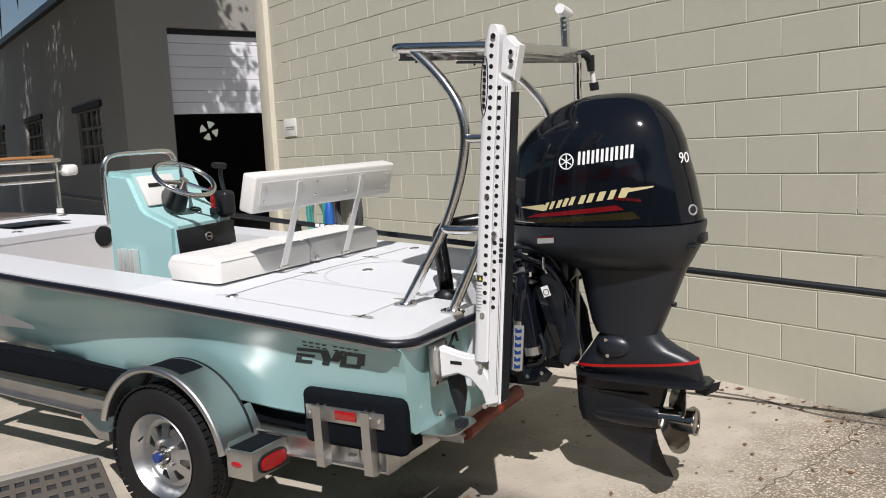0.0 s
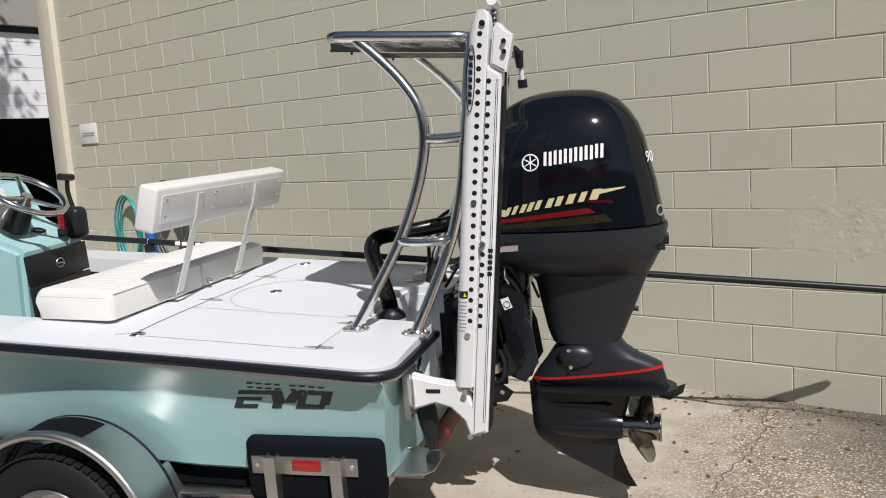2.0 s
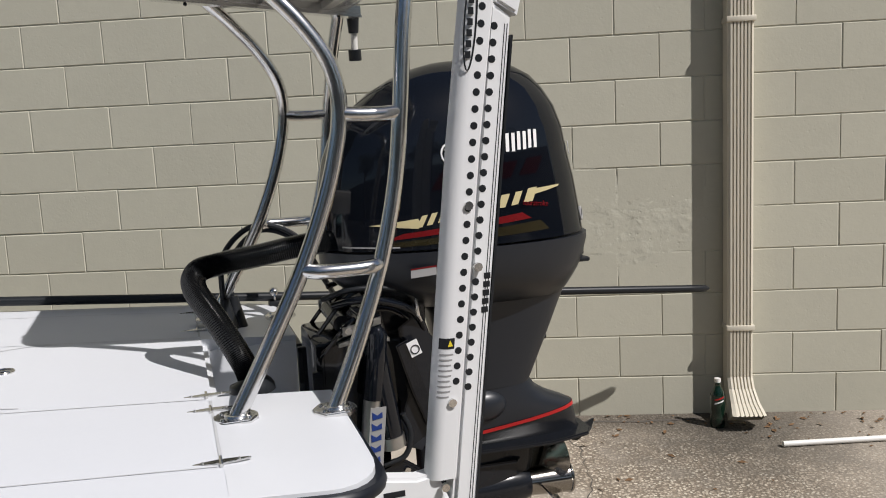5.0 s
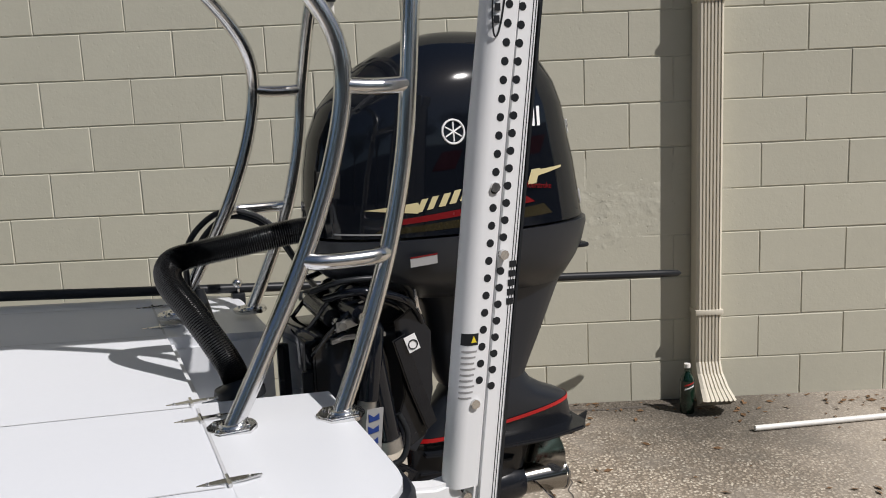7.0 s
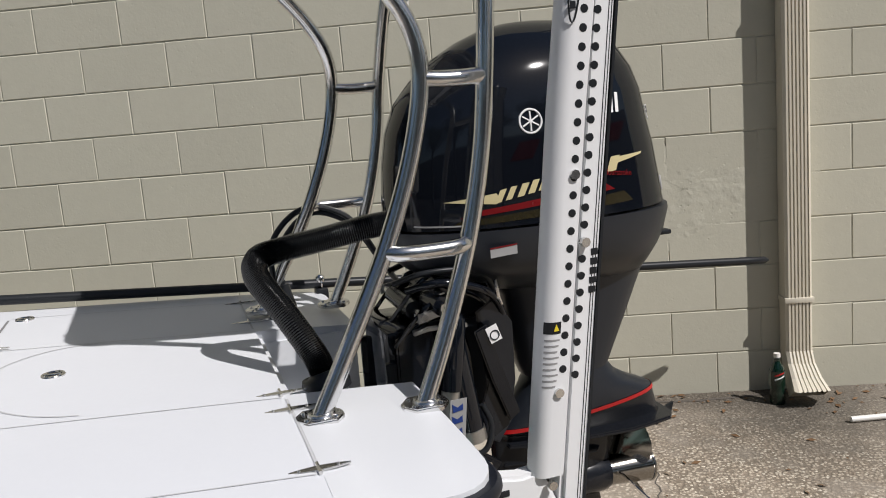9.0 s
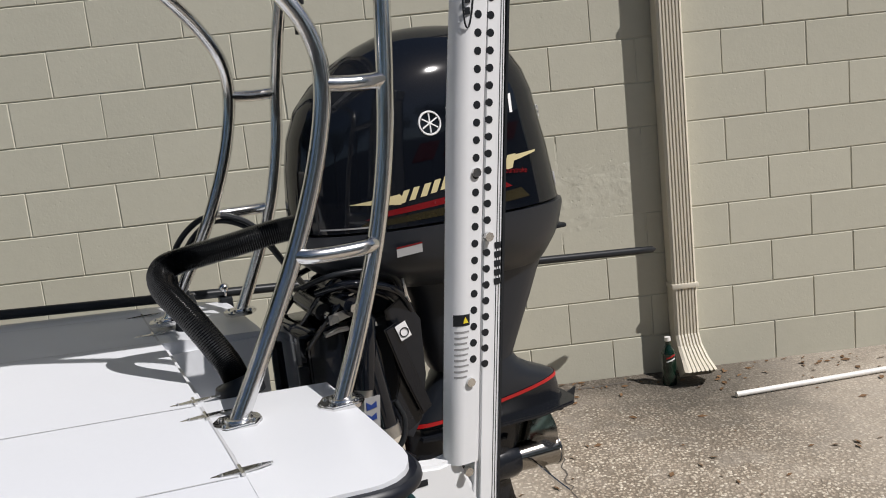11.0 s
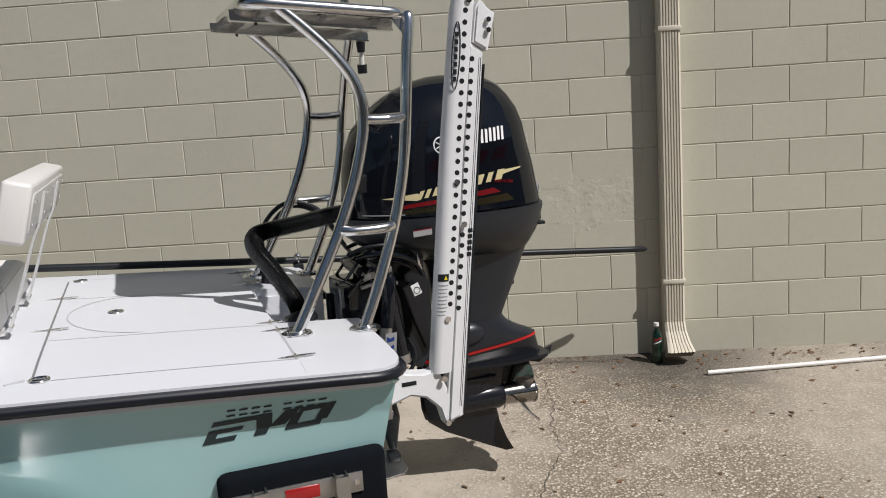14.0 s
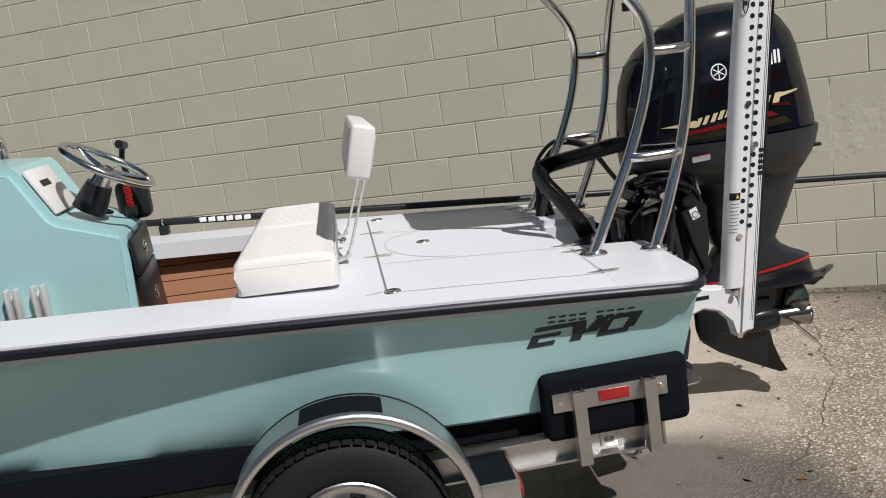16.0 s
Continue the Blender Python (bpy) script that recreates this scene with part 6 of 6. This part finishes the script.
# ---- trees that shade the garage, and an unseen backdrop added for reflections ----
def build_tree(x, y, h, spread, seed, clumps, name="live_oak", lean=(0, 0), moss=0):
    rng = np.random.default_rng(seed)
    gz = -.17
    t = thing(name, (x, y, gz), "large live oak placed out of view, with a wide drooping crown", "tree", "trees round the yard", m=Matrix())
    part("trunk", tube(smooth_path([(x, y, gz), (x + .1, y, 1.2), (x - .1, y + .15, h * .45), (x + .1, y, h * .62)], 6), [.34 - .006 * i for i in range(19)], 12, ribs=.05), M_bark, t)
    tips = []
    bm = bmesh.new()
    for k in range(9):
        a = 2 * math.pi * k / 9 + rng.uniform(-.25, .25)
        r = spread * rng.uniform(.6, 1.0)
        z0 = h * rng.uniform(.4, .6)
        e = Vector((x + lean[0] + r * math.cos(a), y + lean[1] + r * math.sin(a), h * rng.uniform(.6, .92)))
        mid = Vector((x, y, z0)).lerp(e, .5) + Vector((0, 0, h * .07))
        pts = smooth_path([(x, y, z0), mid, e], 6)
        tube(pts, [.15 * (1 - .9 * i / 12) for i in range(13)], 8, bm)
        tips += [pts[5], pts[8], pts[10], e]
    part("limbs", bm, M_bark, t)
    verts, faces = [], []
    for _ in range(clumps):
        c = tips[int(rng.integers(len(tips)))] + Vector(rng.normal(0, 1, 3) * np.array([.9, .9, .5]) * spread * .22)
        for _ in range(9):
            q = c + Vector(rng.normal(0, .16, 3))
            d1 = Vector(rng.normal(0, 1, 3)).normalized() * rng.uniform(.05, .10)
            d2 = d1.cross(Vector(rng.normal(0, 1, 3))).normalized() * rng.uniform(.03, .05)
            n = len(verts)
            verts += [q - d1, q + d2, q + d1, q - d2]
            faces.append((n, n + 1, n + 2, n + 3))
    for _ in range(moss):
        c = tips[int(rng.integers(len(tips)))] + Vector(rng.normal(0, 1, 3) * np.array([.9, .9, .3]) * spread * .26)
        long, wide, a = rng.uniform(.6, 1.9), rng.uniform(.03, .10), rng.uniform(0, 3.14)
        d = Vector((math.cos(a), math.sin(a), 0)) * wide
        n = len(verts)
        verts += [c - d, c + d, c + d * .6 - Vector((0, 0, long * .6)), c - Vector((0, 0, long)), c - d * .8 - Vector((0, 0, long * .5))]
        faces.append((n, n + 1, n + 2, n + 3, n + 4))
    me = bpy.data.meshes.new("crown")
    me.from_pydata([tuple(Vector(v) - Vector((x, y, gz))) for v in verts], [], faces)
    me.materials.append(M_leaf)
    ob = new("crown", me)
    ob.parent = t
    tagged(ob, "dense dark green leaves", kind="stuff")


build_tree(-9.0, -4.9, 9.5, 1.9, 3, 6500, lean=(0.7, 2.4))
build_tree(-14.6, -5.0, 9.5, 3.0, 5, 4200, lean=(2.4, 2.4), moss=500)
build_tree(-17.8, -5.2, 11.0, 3.0, 9, 2600, lean=(0.6, 2.4), moss=1500)
# unseen trees added behind the camera to give dark reflections
for x, y, h, s in ((-2, -17, 9, 4.2), (6, -18, 8, 4.0), (12, -12, 8, 4.0), (-9, -18, 9, 4.2)):
    build_tree(x, y, h, s, int(abs(x * 7 + y)), 1500)
# plain walls added out of view, closing the surroundings for reflections and fill
bm = box((-26, -22.4, -.3), (22, -22.0, 4.2))
single("backdrop_south", bm, M_shade, "plain grey backdrop wall added out of view on the yard's far side", "wall", "structure", smooth=False)
bm = box((17.6, -22, -.3), (18.0, 1.0, 4.2))
single("backdrop_east", bm, M_shade, "plain grey backdrop wall added out of view at the yard's end", "wall", "structure", smooth=False)


# ---- wall blocks, last ----
def build_blocks():
    B, H = .4064, .2032
    shapes = []
    rng = np.random.default_rng(11)
    for k in range(14):
        bm = bmesh.new()
        x0, x1, z0, z1 = rng.uniform(.0008, .0036), B - rng.uniform(.0008, .0036), rng.uniform(.0016, .0034), H - rng.uniform(.0016, .0034)
        d = .003
        y = .0024 + rng.uniform(-.0005, .0005)
        f = [Vector((x0 + d, y, z0 + d)), Vector((x1 - d, y, z0 + d)), Vector((x1 - d, y, z1 - d)), Vector((x0 + d, y, z1 - d))]
        b = [Vector((x0, y + .0034, z0)), Vector((x1, y + .0034, z0)), Vector((x1, y + .0034, z1)), Vector((x0, y + .0034, z1))]
        for q in f + b:
            q.x += rng.uniform(-.0012, .0012)
            q.z += rng.uniform(-.001, .001)
        back = [Vector((q.x, .03, q.z)) for q in b]
        loft([back, b, f], bm)
        me = bpy.data.meshes.new("block")
        bm.to_mesh(me)
        bm.free()
        me.materials.append(M_block)
        shapes.append(me)
    rest_v, rest_f = [], []
    for row in range(25):
        off = B / 2 if row % 2 == 0 else 0.0
        z = row * H
        for j in range(-17, 23):
            x = j * B + off
            if x + B < WALL_L + .03 or x + B > WALL_R:
                continue
            # rows 0, 2, 4 ... carry joints at half a block
            me = shapes[int(rng.integers(14))]
            if -3.7 < x < 1.9 and row < 15:
                ob = new("block", me)
                ob.parent = wall
                ob.location = (x, 0, z)
            else:
                k = len(rest_v)
                rest_v += [(max(v.co.x + x, WALL_L + .002), v.co.y, v.co.z + z) for v in me.vertices]
                rest_f += [tuple(i + k for i in p.vertices) for p in me.polygons]
    me = bpy.data.meshes.new("further_blocks")
    me.from_pydata(rest_v, [], rest_f)
    me.materials.append(M_block)
    ob = new("further_blocks", me)
    ob.parent = wall
    tagged(ob, kind="stuff")


build_blocks()


# ---- an old smoothed repair on the wall ----
def build_patch():
    rng = np.random.default_rng(8)
    n, m = 26, 14
    cx, cz, a, b = 0.08, 0.98, 0.50, 0.24
    rows = []
    for j in range(m + 1):
        r = j / m
        row = []
        for i in range(n * 2):
            u = 2 * math.pi * i / (n * 2)
            k = 1 + 0.16 * math.sin(3 * u + 1) + 0.10 * math.sin(7 * u) + 0.05 * math.sin(13 * u + 2)
            x, z = cx + a * r * k * math.copysign(abs(math.cos(u)) ** 0.7, math.cos(u)), cz + b * r * k * math.copysign(abs(math.sin(u)) ** 0.7, math.sin(u))
            y = 0.0021 + 0.0012 * r ** 3 + rng.normal(0, 0.0003)
            row.append(Vector((x, y, z)))
        rows.append(row)
    bm = loft(rows[::-1], cap=False)
    me = bpy.data.meshes.new("smoothed_patch")
    bm.to_mesh(me)
    bm.free()
    me.materials.append(M_patch)
    me.shade_smooth()
    ob = new("smoothed_patch", me)
    ob.parent = wall
    tagged(ob, "trowelled repair patch in the tan paint")


M_patch = material("painted_patch", TAN, 0.75, var=0.10, scale=2.2, bump=0.002, bscale=45, rough_patch=6.0)
build_patch()
